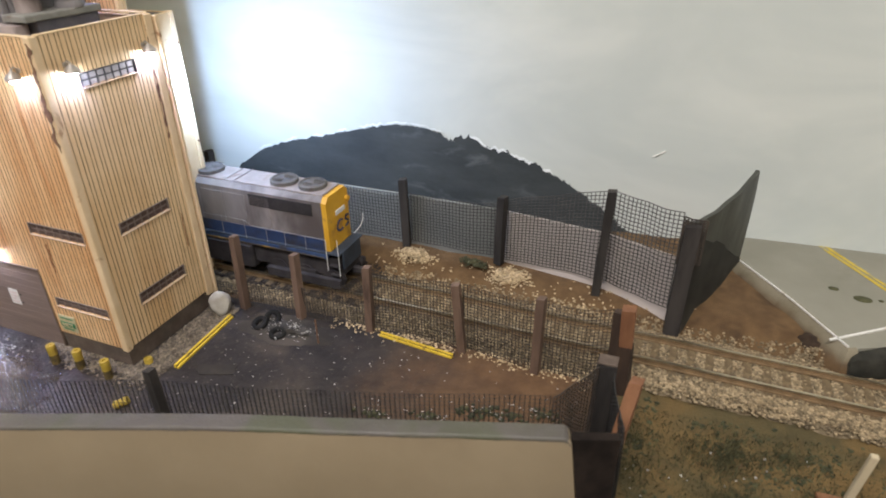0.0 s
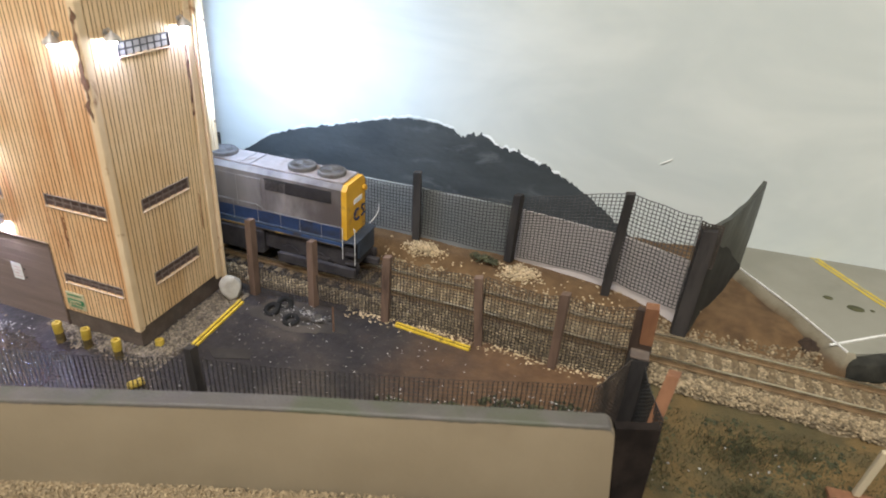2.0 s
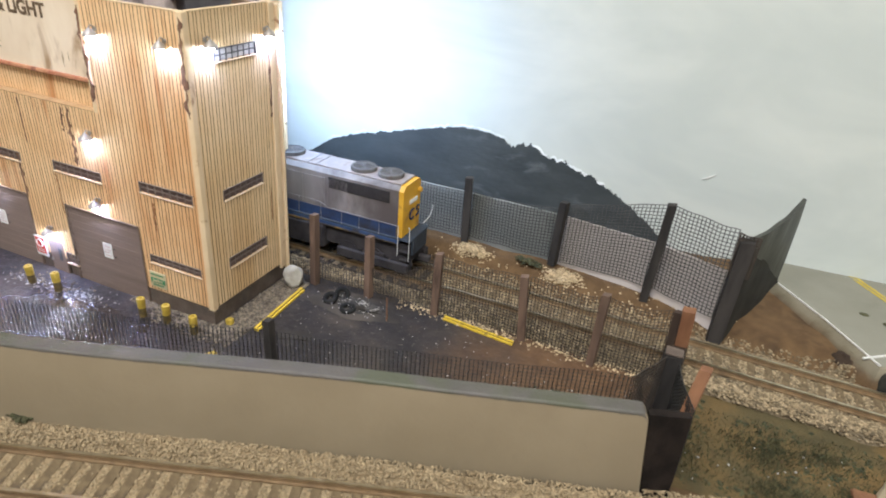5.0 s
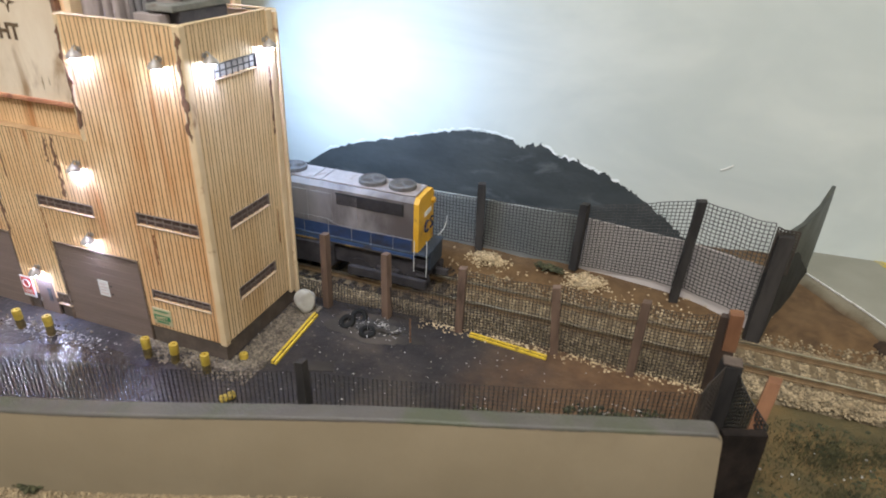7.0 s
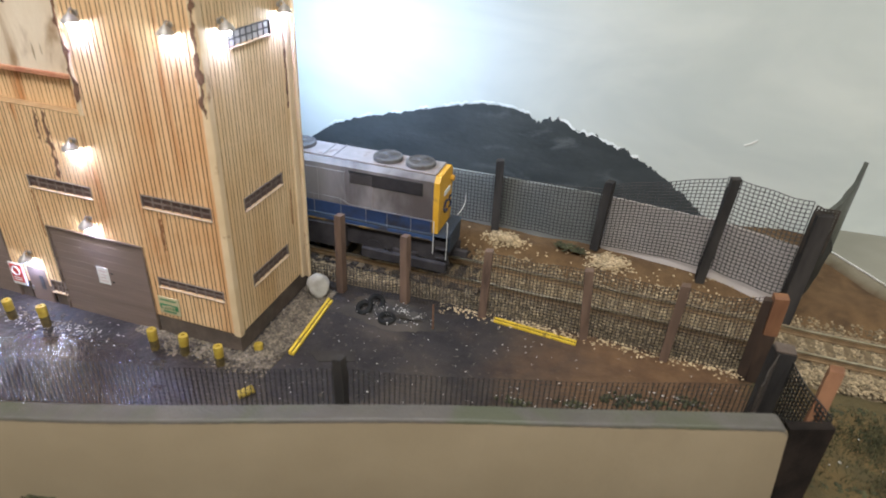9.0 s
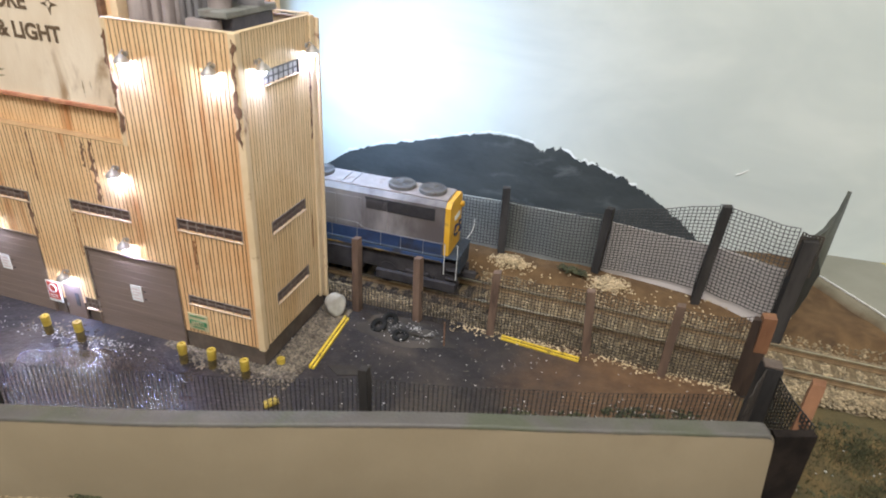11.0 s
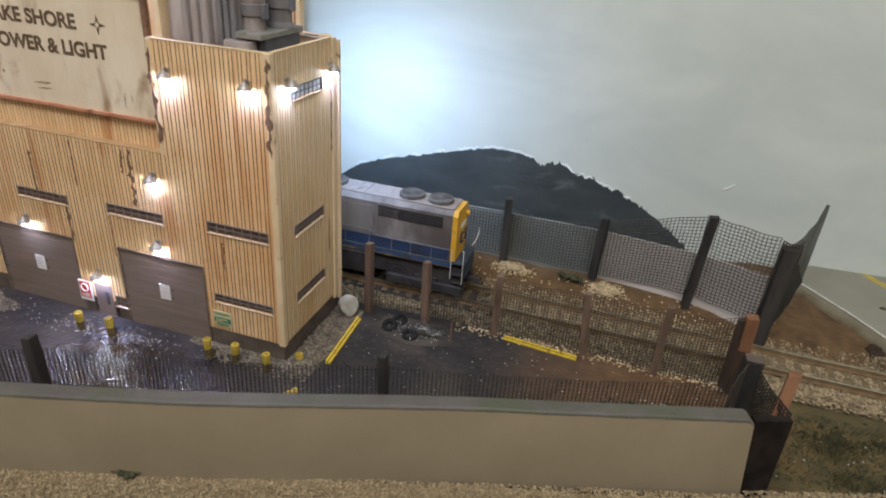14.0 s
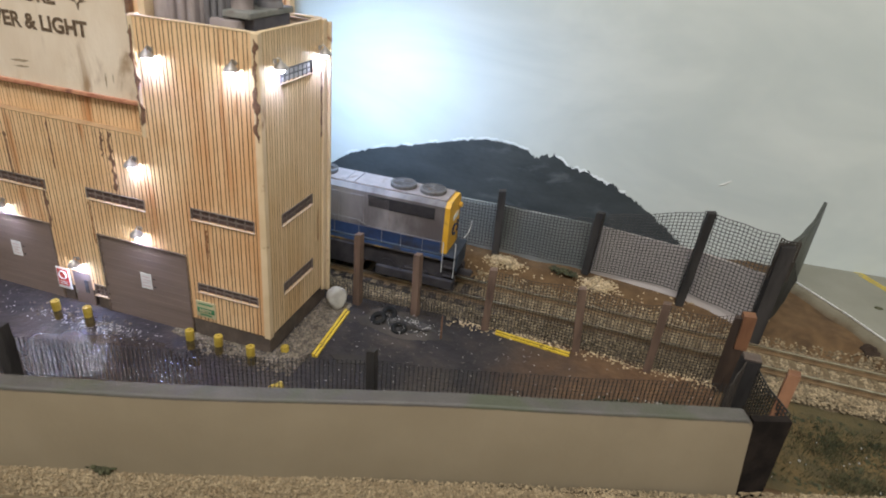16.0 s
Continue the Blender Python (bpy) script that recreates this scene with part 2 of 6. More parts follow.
LOCO_NAVY = surf("navy_print", (0.01, 0.015, 0.05), (0.02, 0.025, 0.07), 200, rough=0.5, bump=0)
WHITE = surf("white_paint", (0.70, 0.69, 0.65), (0.80, 0.79, 0.75), 200, (0.5, 0.45, 0.35), 150, rough=0.6, bump=0.1)
ROAD = surf("grey_road_board", (0.225, 0.218, 0.172), (0.265, 0.256, 0.206), 30, (0.20, 0.192, 0.148), 16, rough=0.85, bump=0.15)
PLAIN_WALL = surf("plain_room_wall", (0.55, 0.53, 0.48), (0.60, 0.58, 0.53), 4, rough=0.9, bump=0)
RUBBER = surf("black_rubber", (0.010, 0.010, 0.010), (0.022, 0.021, 0.02), 300, (0.06, 0.055, 0.048), 250, 0.62, 0.75, rough=0.75, spec=0.2)
DEBRIS = surf("pale_chips", (0.34, 0.32, 0.295), (0.52, 0.495, 0.46), 300, rough=0.9, vary=0.3, bump=0)
CHIPS_TAN = surf("tan_chips", (0.44, 0.33, 0.19), (0.58, 0.46, 0.29), 300, rough=0.9, vary=0.35, bump=0)
GRASS = surf("static_grass", (0.052, 0.052, 0.022), (0.098, 0.088, 0.038), 200, rough=0.9, vary=0.5, bump=0)
MOSSY = surf("mossy_ground", (0.06, 0.049, 0.02), (0.10, 0.076, 0.03), 90, (0.155, 0.098, 0.034), 18, 0.42, 0.6, rough=0.95, bump=0.9, bump_scale=1100)
MOSS = surf("dark_moss", (0.038, 0.041, 0.018), (0.072, 0.07, 0.032), 200, rough=0.95, vary=0.35)


def asphalt_mat():
    """Dark yard surface: wet and shiny towards the building front, dry and dusty brown towards the fence."""
    m, nt, b = node_mat("yard_asphalt")
    vec = texco(nt)
    col = mixc(nt, ramp(nt, noise_node(nt, vec, 90), 0.3, 0.7), (0.015, 0.0118, 0.0118), (0.030, 0.024, 0.0225))
    col = mixc(nt, ramp(nt, noise_node(nt, vec, 22, 5, 0.6, 0.5), 0.45, 0.65), col, (0.055, 0.042, 0.033))
    col = mixc(nt, ramp(nt, noise_node(nt, vec, 420, 3, 0.6), 0.60, 0.72), col, (0.10, 0.082, 0.066))
    sep = nt.nodes.new("ShaderNodeSeparateXYZ")
    nt.links.new(vec, sep.inputs[0])
    add = nt.nodes.new("ShaderNodeMath")
    add.operation = "MULTIPLY_ADD"
    nt.links.new(noise_node(nt, vec, 30, 5, 0.6, 0.3), add.inputs[0])
    add.inputs[1].default_value = 0.09
    nt.links.new(sep.outputs[0], add.inputs[2])
    soil = ramp(nt, add.outputs[0], 0.125, 0.205)
    col = mixc(nt, soil, col, mixc(nt, ramp(nt, noise_node(nt, vec, 140), 0.3, 0.7), (0.094, 0.048, 0.02), (0.148, 0.081, 0.036)))
    nt.links.new(col, b.inputs["Base Color"])
    damp = ramp(nt, add.outputs[0], 0.10, 0.02)
    # the puddle in front of the small door
    off = nt.nodes.new("ShaderNodeMapping")
    off.inputs["Location"].default_value, off.inputs["Scale"].default_value = (0.033, 0.0352, 0), (0.55, 1, 0)
    nt.links.new(vec, off.inputs["Vector"])
    far = nt.nodes.new("ShaderNodeVectorMath")
    far.operation = "LENGTH"
    nt.links.new(off.outputs[0], far.inputs[0])
    edge = nt.nodes.new("ShaderNodeMath")
    edge.operation = "MULTIPLY_ADD"
    nt.links.new(noise_node(nt, vec, 60, 5, 0.65, 0.4), edge.inputs[0])
    edge.inputs[1].default_value = 0.03
    nt.links.new(far.outputs["Value"], edge.inputs[2])
    pool = ramp(nt, edge.outputs[0], 0.052, 0.026)
    wet = nt.nodes.new("ShaderNodeMath")
    wet.operation = "MULTIPLY_ADD"
    nt.links.new(damp, wet.inputs[0])
    wet.inputs[1].default_value = 0.22
    wet.use_clamp = True
    nt.links.new(pool, wet.inputs[2])
    wet = wet.outputs[0]
    r = nt.nodes.new("ShaderNodeMapRange")
    r.inputs["To Min"].default_value, r.inputs["To Max"].default_value = 0.75, 0.16
    nt.links.new(wet, r.inputs["Value"])
    nt.links.new(r.outputs["Result"], b.inputs["Roughness"])
    bp = nt.nodes.new("ShaderNodeBump")
    bp.inputs["Strength"].default_value, bp.inputs["Distance"].default_value = 0.55, 0.0015
    nt.links.new(noise_node(nt, vec, 300, 3, 0.55), bp.inputs["Height"])
    nt.links.new(bp.outputs["Normal"], b.inputs["Normal"])
    film = nt.nodes.new("ShaderNodeBump")
    film.inputs["Strength"].default_value, film.inputs["Distance"].default_value = 0.6, 0.0018
    nt.links.new(noise_node(nt, texco(nt, (1, 1.5, 1)), 270, 2, 0.5, 0.4), film.inputs["Height"])
    nt.links.new(film.outputs["Normal"], b.inputs["Coat Normal"])
    nt.links.new(wet, b.inputs["Coat Weight"])
    b.inputs["Coat Roughness"].default_value = 0.12
    return m


ASPHALT = asphalt_mat()


def backdrop_mat():
    """Painted backdrop board: pale grey-green sky with a greyer foot."""
    m, nt, b = node_mat("painted_backdrop")
    vec = texco(nt)
    col = mixc(nt, ramp(nt, noise_node(nt, texco(nt, (0.6, 1, 1.3)), 11, 4, 0.6, 0.8), 0.3, 0.72), (0.52, 0.562, 0.533), (0.635, 0.665, 0.62))
    nt.links.new(col, b.inputs["Base Color"])
    b.inputs["Roughness"].default_value = 0.85
    return m


BACKDROP = backdrop_mat()
HILL = surf("black_green_hill_paint", (0.032, 0.039, 0.042), (0.054, 0.063, 0.065), 40, (0.105, 0.118, 0.12), 60, 0.56, 0.76, rough=0.7, bump=0.5, bump_scale=300, stretch=(0.6, 1, 1.4))
HILL_FOOT = surf("dusty_grey_board", (0.53, 0.475, 0.44), (0.60, 0.54, 0.505), 30, (0.40, 0.325, 0.28), 18, 0.5, 0.75, rough=0.9, bump=0.1, stretch=(0.6, 0.6, 1.2))
HILL_MIST = surf("slate_grey_board", (0.215, 0.228, 0.214), (0.275, 0.285, 0.268), 30, (0.34, 0.325, 0.30), 22, 0.5, 0.75, rough=0.9, bump=0.1, stretch=(0.6, 0.6, 1.2))


# ---------------------------------------------------------------- building blocks (plan units)
def thing(name, base=(0, 0, 0), label="", category="", group="", kind=""):
    ob = new(name)
    ob.empty_display_size = 0.005
    ob.location = [c * U for c in base]
    ob["base"] = base
    tagged(ob, label, category, group, kind)
    return ob


def root_of(ob):
    while ob.parent:
        ob = ob.parent
    return ob


def mesh_of(name, bm, mat, base=(0, 0, 0), smooth=False):
    bmesh.ops.recalc_face_normals(bm, faces=bm.faces)
    me = bpy.data.meshes.new(name)
    bm.to_mesh(me)
    bm.free()
    co = np.empty(len(me.vertices) * 3, np.float32)
    me.vertices.foreach_get("co", co)
    co = (co.reshape(-1, 3) - np.array(base, np.float32)) * U
    me.vertices.foreach_set("co", co.ravel())
    me.materials.append(mat)
    if smooth:
        me.shade_smooth()
        me.set_sharp_from_angle(angle=radians(38))
    me.update()
    return me


def part(name, bm, mat, parent, label="", smooth=False):
    ob = new(name, mesh_of(name, bm, mat, root_of(parent)["base"], smooth))
    ob.parent = parent
    tagged(ob, label)
    return ob


def solid(name, bm, mat, label="", category="", base=(0, 0, 0), kind="", group="", smooth=False):
    """A thing that is one mesh."""
    ob = new(name, mesh_of(name, bm, mat, base, smooth))
    ob.location = [c * U for c in base]
    ob["base"] = base
    return tagged(ob, label, category, group, kind)


def box(bm, x0, x1, y0, y1, z0, z1, bevel=0.0, turn=0.0, pivot=None):
    r = bmesh.ops.create_cube(bm, size=1)
    vs = r["verts"]
    c = Vector(((x0 + x1) / 2, (y0 + y1) / 2, (z0 + z1) / 2))
    for v in vs:
        v.co = Vector((v.co.x * (x1 - x0), v.co.y * (y1 - y0), v.co.z * (z1 - z0))) + c
    if bevel:
        es = list({e for v in vs for e in v.link_edges})
        out = bmesh.ops.bevel(bm, geom=es, offset=bevel, segments=1, affect="EDGES")
        vs = list({v for f in out["faces"] for v in f.verts} | {v for v in vs if v.is_valid})
    if turn:
        p = Vector(pivot or c)
        m = Matrix.Rotation(radians(turn), 3, "Z")
        for v in vs:
            v.co = m @ (v.co - p) + p
    return vs


def cyl(bm, p0, p1, r0, r1=None, n=12, caps=True):
    p0, p1 = Vector(p0), Vector(p1)
    r1 = r0 if r1 is None else r1
    d = p1 - p0
    m = Matrix.Translation((p0 + p1) / 2) @ d.to_track_quat("Z", "Y").to_matrix().to_4x4()
    return bmesh.ops.create_cone(bm, cap_ends=caps, segments=n, radius1=r0, radius2=r1, depth=d.length, matrix=m)["verts"]


def tube(bm, pts, r, n=6):
    pts = [Vector(p) for p in pts]
    rings = []
    for i, p in enumerate(pts):
        d = (pts[min(i + 1, len(pts) - 1)] - pts[max(i - 1, 0)]).normalized()
        q = d.to_track_quat("Z", "Y")
        rings.append([bm.verts.new(p + q @ Vector((r * math.cos(a), r * math.sin(a), 0))) for a in (2 * math.pi * k / n for k in range(n))])
    for a, b in zip(rings, rings[1:]):
        for k in range(n):
            bm.faces.new((a[k], a[(k + 1) % n], b[(k + 1) % n], b[k]))
    bm.faces.new(rings[0][::-1])
    bm.faces.new(rings[-1])


def prism(bm, outline, z0, z1, lift=lambda x, y: 0.0):
    lo = [bm.verts.new((x, y, z0 + lift(x, y))) for x, y in outline]
    hi = [bm.verts.new((x, y, z1 + lift(x, y))) for x, y in outline]
    bm.faces.new(lo[::-1])
    bm.faces.new(hi)
    n = len(lo)
    for i in range(n):
        bm.faces.new((lo[i], lo[(i + 1) % n], hi[(i + 1) % n], hi[i]))


def spun(bm, profile, at, n=20):
    """A turned shape: profile of (radius, z) from bottom to top."""
    rings = [[bm.verts.new((at[0] + r * math.cos(a), at[1] + r * math.sin(a), at[2] + z)) for a in (2 * math.pi * k / n for k in range(n))] for r, z in profile]
    for a, b in zip(rings, rings[1:]):
        for k in range(n):
            bm.faces.new((a[k], a[(k + 1) % n], b[(k + 1) % n], b[k]))
    bm.faces.new(rings[0][::-1])
    bm.faces.new(rings[-1])


def smooth01(a, b, v):
    t = min(1.0, max(0.0, (v - a) / (b - a)))
    return t * t * (3 - 2 * t)


# ---------------------------------------------------------------- the lie of the land
WALL_A, WALL_DIR = Vector((-58.2, -89.7)), Vector((0.953, 0.304)).normalized()
WALL_N = Vector((-WALL_DIR.y, WALL_DIR.x))


def wall_pt(s, off=0.0):
    """A point of the plan, s along the front wall's face and off behind it."""
    p = WALL_A + WALL_DIR * s + WALL_N * off
    return p.x, p.y


def wall_st(x, y):
    d = Vector((x, y)) - WALL_A
    return d.dot(WALL_DIR), d.dot(WALL_N)


WALL_END = 249.0
TRACK_Y = 81.7
RAIL_Z = 8.0


def land(x, y):
    """Height of the ground."""
    s, off = wall_st(x, y)
    z = 0.0
    # bank behind the back track
    z += 10.0 * smooth01(94, 112, y) * smooth01(-40, 40, x)
    # foot of the track bed
    z += 3.0 * math.exp(-((y - TRACK_Y) / 17.0) ** 4)
    # earth slope up to the road edge
    dist = (x - 225) * -0.823 + (y - 152) * -0.569
    if x > 196 and y > 60:
        z = max(z, 8.8 * smooth01(24, 3.5, dist) * smooth01(196, 214, x) * smooth01(90, 101, y))
    # in front of the wall the ground is higher
    front = smooth01(1.5, -1.0, off) if s < WALL_END - 4 else smooth01(16, -18, off)
    z = z * (1 - front) + 7.4 * front
    z += 1.2 * (noise.noise((x * 0.05, y * 0.05, 0)) + 0.4 * noise.noise((x * 0.2, y * 0.2, 3))) * (0.25 if (y < 60 and x < 190) or off < 4 else 1.0)
    return z


def backdrop_y(x):
    return 143 + 0.17 * x - (0.17 * max(0.0, x - 190) * 0.55)

# ---------------------------------------------------------------- room shell and table
def room():
    for name, (x0, x1, y0, y1, z0, z1) in {
            "wall_north": (-620, 720, 260, 275, -40, 900), "wall_south": (-620, 720, -715, -700, -40, 900),
            "wall_west": (-635, -620, -715, 275, -40, 900), "wall_east": (720, 735, -715, 275, -40, 900)}.items():
        bm = bmesh.new()
        box(bm, x0, x1, y0, y1, z0, z1)
        solid(name, bm, PLAIN_WALL, "plain pale painted room wall", "wall", kind="structure")
    bm = bmesh.new()
    box(bm, -635, 735, -715, 275, 900, 915)
    solid("ceiling", bm, PLAIN_WALL, "plain pale room ceiling above the layout", "ceiling", kind="structure")
    bm = bmesh.new()
    box(bm, -635, 735, -715, 275, -55, -40)
    solid("floor", bm, PLINTH, "plain grey baseboard under the layout", "floor", kind="structure")


room()


def ground():
    bm = bmesh.new()
    xs = np.arange(-420, 521, 5.0)
    ys = np.arange(-300, 241, 5.0)
    grid = [[bm.verts.new((x, y, land(x, y))) for x in xs] for y in ys]
    for j in range(len(ys) - 1):
        for i in range(len(xs) - 1):
            bm.faces.new((grid[j][i], grid[j][i + 1], grid[j + 1][i + 1], grid[j + 1][i]))
    solid("ground", bm, SOIL, "brown scenic soil of the model railway layout", "ground", kind="structure", smooth=True)


ground()


def yard():
    bm = bmesh.new()
    line = [wall_pt(-160, 6), wall_pt(244, 6), (182, 40), (180, 57), (125, 60), (60, 60), (0, 56), (-250, 56)]
    prism(bm, line, -1.5, 2.0)
    solid("pavement", bm, ASPHALT, "dark worn asphalt yard, wet beside the building", "yard", kind="structure")


yard()


def backdrop():
    bm = bmesh.new()
    xs = np.arange(-420, 521, 20.0)
    cols = [[bm.verts.new((x, backdrop_y(x) + k, z)) for k, z in ((0, -10), (0, 460), (6, 460), (6, -10))] for x in xs]
    for a, b in zip(cols, cols[1:]):
        for k in range(4):
            bm.faces.new((a[k], b[k], b[(k + 1) % 4], a[(k + 1) % 4]))
    solid("backdrop", bm, BACKDROP, "pale grey-green painted backdrop board behind the layout", "backdrop", kind="structure", smooth=True)


backdrop()


def hill_top(x):
    """Skyline of the painted hill."""
    if x < -75 or x > 172:
        return -5.0
    pts = [(-75, 10), (-52, 27), (-38, 38), (-27, 45), (-12, 50), (9, 54.5), (33, 60), (50, 63), (66, 61.5), (73, 59), (78, 56), (84, 58), (91, 58.4), (96, 54), (107, 51.5), (123, 45.5), (138, 37), (154, 26), (165, 17), (172, 11)]
    for (a, za), (b, zb) in zip(pts, pts[1:]):
        if a <= x <= b:
            z = za + (zb - za) * (x - a) / (b - a)
            return z + 0.9 * noise.noise((x * 0.2, 0, 0)) + (1.5 if x > 72 else 0.8) * noise.noise((x * 0.45, 5, 0)) + (1.3 if x > 72 else 0.5) * noise.noise((x * 0.95, 8, 0)) + 0.5 * noise.noise((x * 2.3, 11, 0)) + (1.1 * max(0.0, noise.noise((x * 0.33, 21, 0))) if x > 72 else 0.0)
    return -5.0


def hill():
    bm = bmesh.new()
    xs = np.arange(-75, 172.1, 0.5)
    cols = []
    for x in xs:
        y = backdrop_y(x) - 0.4
        cols.append((bm.verts.new((x, y, -2)), bm.verts.new((x, y, hill_top(x)))))
    for a, b in zip(cols, cols[1:]):
        bm.faces.new((a[0], b[0], b[1], a[1]))
    solid("painted_hill", bm, HILL, "black-green hill painted on the backdrop board", "painted hill", kind="structure")


hill()


def wall_bow(q):
    """How far the wall strays from its straight line: it bulges forward towards its far end."""
    return -4.0 + 4.6 * smooth01(55, 170, q) + 1.2 * smooth01(170, 249, q)


def front_wall():
    root = thing("retaining_wall", (*wall_pt(100), 10), "smooth beige-grey painted retaining wall in front of the yard", "wall", kind="structure")
    r = 2.4
    stops = list(np.arange(-170, WALL_END - r, 6.0)) + [WALL_END - r + r * math.sin(t) for t in np.linspace(0, math.pi / 2, 7)]
    bm = bmesh.new()
    rows = []
    for q in stops:
        top, o = 39.4 - r + r * math.sqrt(max(0.0, 1 - max(0.0, (q - WALL_END + r) / r) ** 2)), wall_bow(q)
        lean = 4.4 * max(0.0, (q - WALL_END + r) / r)
        rows.append([bm.verts.new((*wall_pt(q + lean * (39.4 - z) / 36.4, o + v), z)) for v, z in ((0, 3), (0, top - 0.9), (0.07, top - 0.55), (0.26, top - 0.26), (0.55, top - 0.07), (0.9, top), (5, top), (5, 3))])
    for u, v in zip(rows, rows[1:]):
        for k in range(8):
            bm.faces.new((u[k], v[k], v[(k + 1) % 8], u[(k + 1) % 8]))
    bm.faces.new(rows[0])
    bm.faces.new(rows[-1][::-1])
    part("wall_body", bm, CONCRETE, root, smooth=True)
    # the weathered top, with a ragged front edge
    bm = bmesh.new()
    rows = []
    for q in list(np.arange(-170, WALL_END - 2.6, 1.5)) + [WALL_END - r + r * math.sin(t) for t in np.linspace(0.05, 1.35, 6)]:
        drop = r - r * math.sqrt(1 - max(0.0, (q - WALL_END + r) / r) ** 2)
        d, c = 0.35 + 0.3 * noise.noise((q * 0.09, 1, 0)) + 0.3 * noise.noise((q * 0.5, 2, 0)), wall_bow(q)
        rows.append([bm.verts.new((*wall_pt(q, c + v), z - drop)) for v, z in ((0.6, 38.6 - d), (-0.04, 38.6 - d), (0.0, 38.75), (0.24, 39.2), (0.85, 39.5), (5.4, 39.5 + 0.15 * noise.noise((q * 0.3, 4, 0))), (5.4, 38.4 - d))])
    for u, v in zip(rows, rows[1:]):
        for k in range(7):
            bm.faces.new((u[k], v[k], v[(k + 1) % 7], u[(k + 1) % 7]))
    bm.faces.new(rows[0])
    bm.faces.new(rows[-1][::-1])
    part("wall_cap", bm, WALL_CAP, root, "grey-green weathered wall top", smooth=True)


front_wall()


# ---------------------------------------------------------------- tracks
def rail_bar(bm_web, bm_head, a, b, z):
    d = (Vector(b) - Vector(a)).normalized()
    n = Vector((-d.y, d.x))
    for bm, w, z0, z1 in ((bm_web, 1.05, z - 2.8, z - 2.3), (bm_web, 0.32, z - 2.3, z - 0.75), (bm_head, 0.52, z - 0.75, z)):
        pts = [Vector(a) + n * w, Vector(b) + n * w, Vector(b) - n * w, Vector(a) - n * w]
        prism(bm, [(p.x, p.y) for p in pts], z0, z1)


def track(name, a, b, z, gauge, label, spacing, first):
    root = thing(name, (a[0], a[1], z - 3), label, "track")
    a, b = Vector(a), Vector(b)
    d = (b - a).normalized()
    n = Vector((-d.y, d.x))
    for k in (-1, 1):
        web, head = bmesh.new(), bmesh.new()
        o = n * (gauge / 2 + 0.5) * k
        rail_bar(web, head, (a + o)[:], (b + o)[:], z)
        r = part("rail", web, RAIL, root)
        part("rail_head", head, RAIL_TOP, r, "worn shiny rail top")
    me = None
    rng = random.Random(4)
    for i in range(int((b - a).length / spacing)):
        p = a + d * (i * spacing + first)
        if me is None:
            bm = bmesh.new()
            box(bm, -1.6, 1.6, -13.0, 13.0, -2.2, 0, 0.15)
            me = mesh_of("tie", bm, TIE)
        t = new("tie", me)
        t.parent = root
        base = root["base"]
        t.matrix_local = Matrix.Translation([(p.x - base[0]) * U, (p.y - base[1]) * U, (z - 2.8 - base[2]) * U]) @ Matrix.Rotation(math.atan2(d.y, d.x) + rng.uniform(-0.02, 0.02), 4, "Z")
    return root


track("yard_track", (-120, TRACK_Y), (420, TRACK_Y - 3), RAIL_Z, 15.0, "weathered model railway track with brown ties in grey ballast", 6.87, 6.81)
FT_DIR = Vector((0.944, 0.33)).normalized()
FT_N = Vector((-FT_DIR.y, FT_DIR.x))
FT_A = Vector((43.0, -74.5)) + FT_N * -7.5
track("main_track", (FT_A - FT_DIR * 260)[:], (FT_A + FT_DIR * 330)[:], 11.0, 15.0, "weathered model railway track with dark ties in tan ballast", 6.27, 3.44)

# ---------------------------------------------------------------- the power house
RIB = ((0.0, 0.0), (1.7, 0.0), (1.76, 0.36), (2.0, 0.36), (2.06, 0.0), (3.2, 0.0), (3.26, 0.36), (3.5, 0.36), (3.56, 0.0), (3.62, 0.0))
PERIOD = 3.62


def rib_depth(u):
    v = u % PERIOD
    for (a, da), (b, db) in zip(RIB, RIB[1:]):
        if a <= v <= b:
            return da + (db - da) * (v - a) / (b - a) if b > a else db
    return 0.0


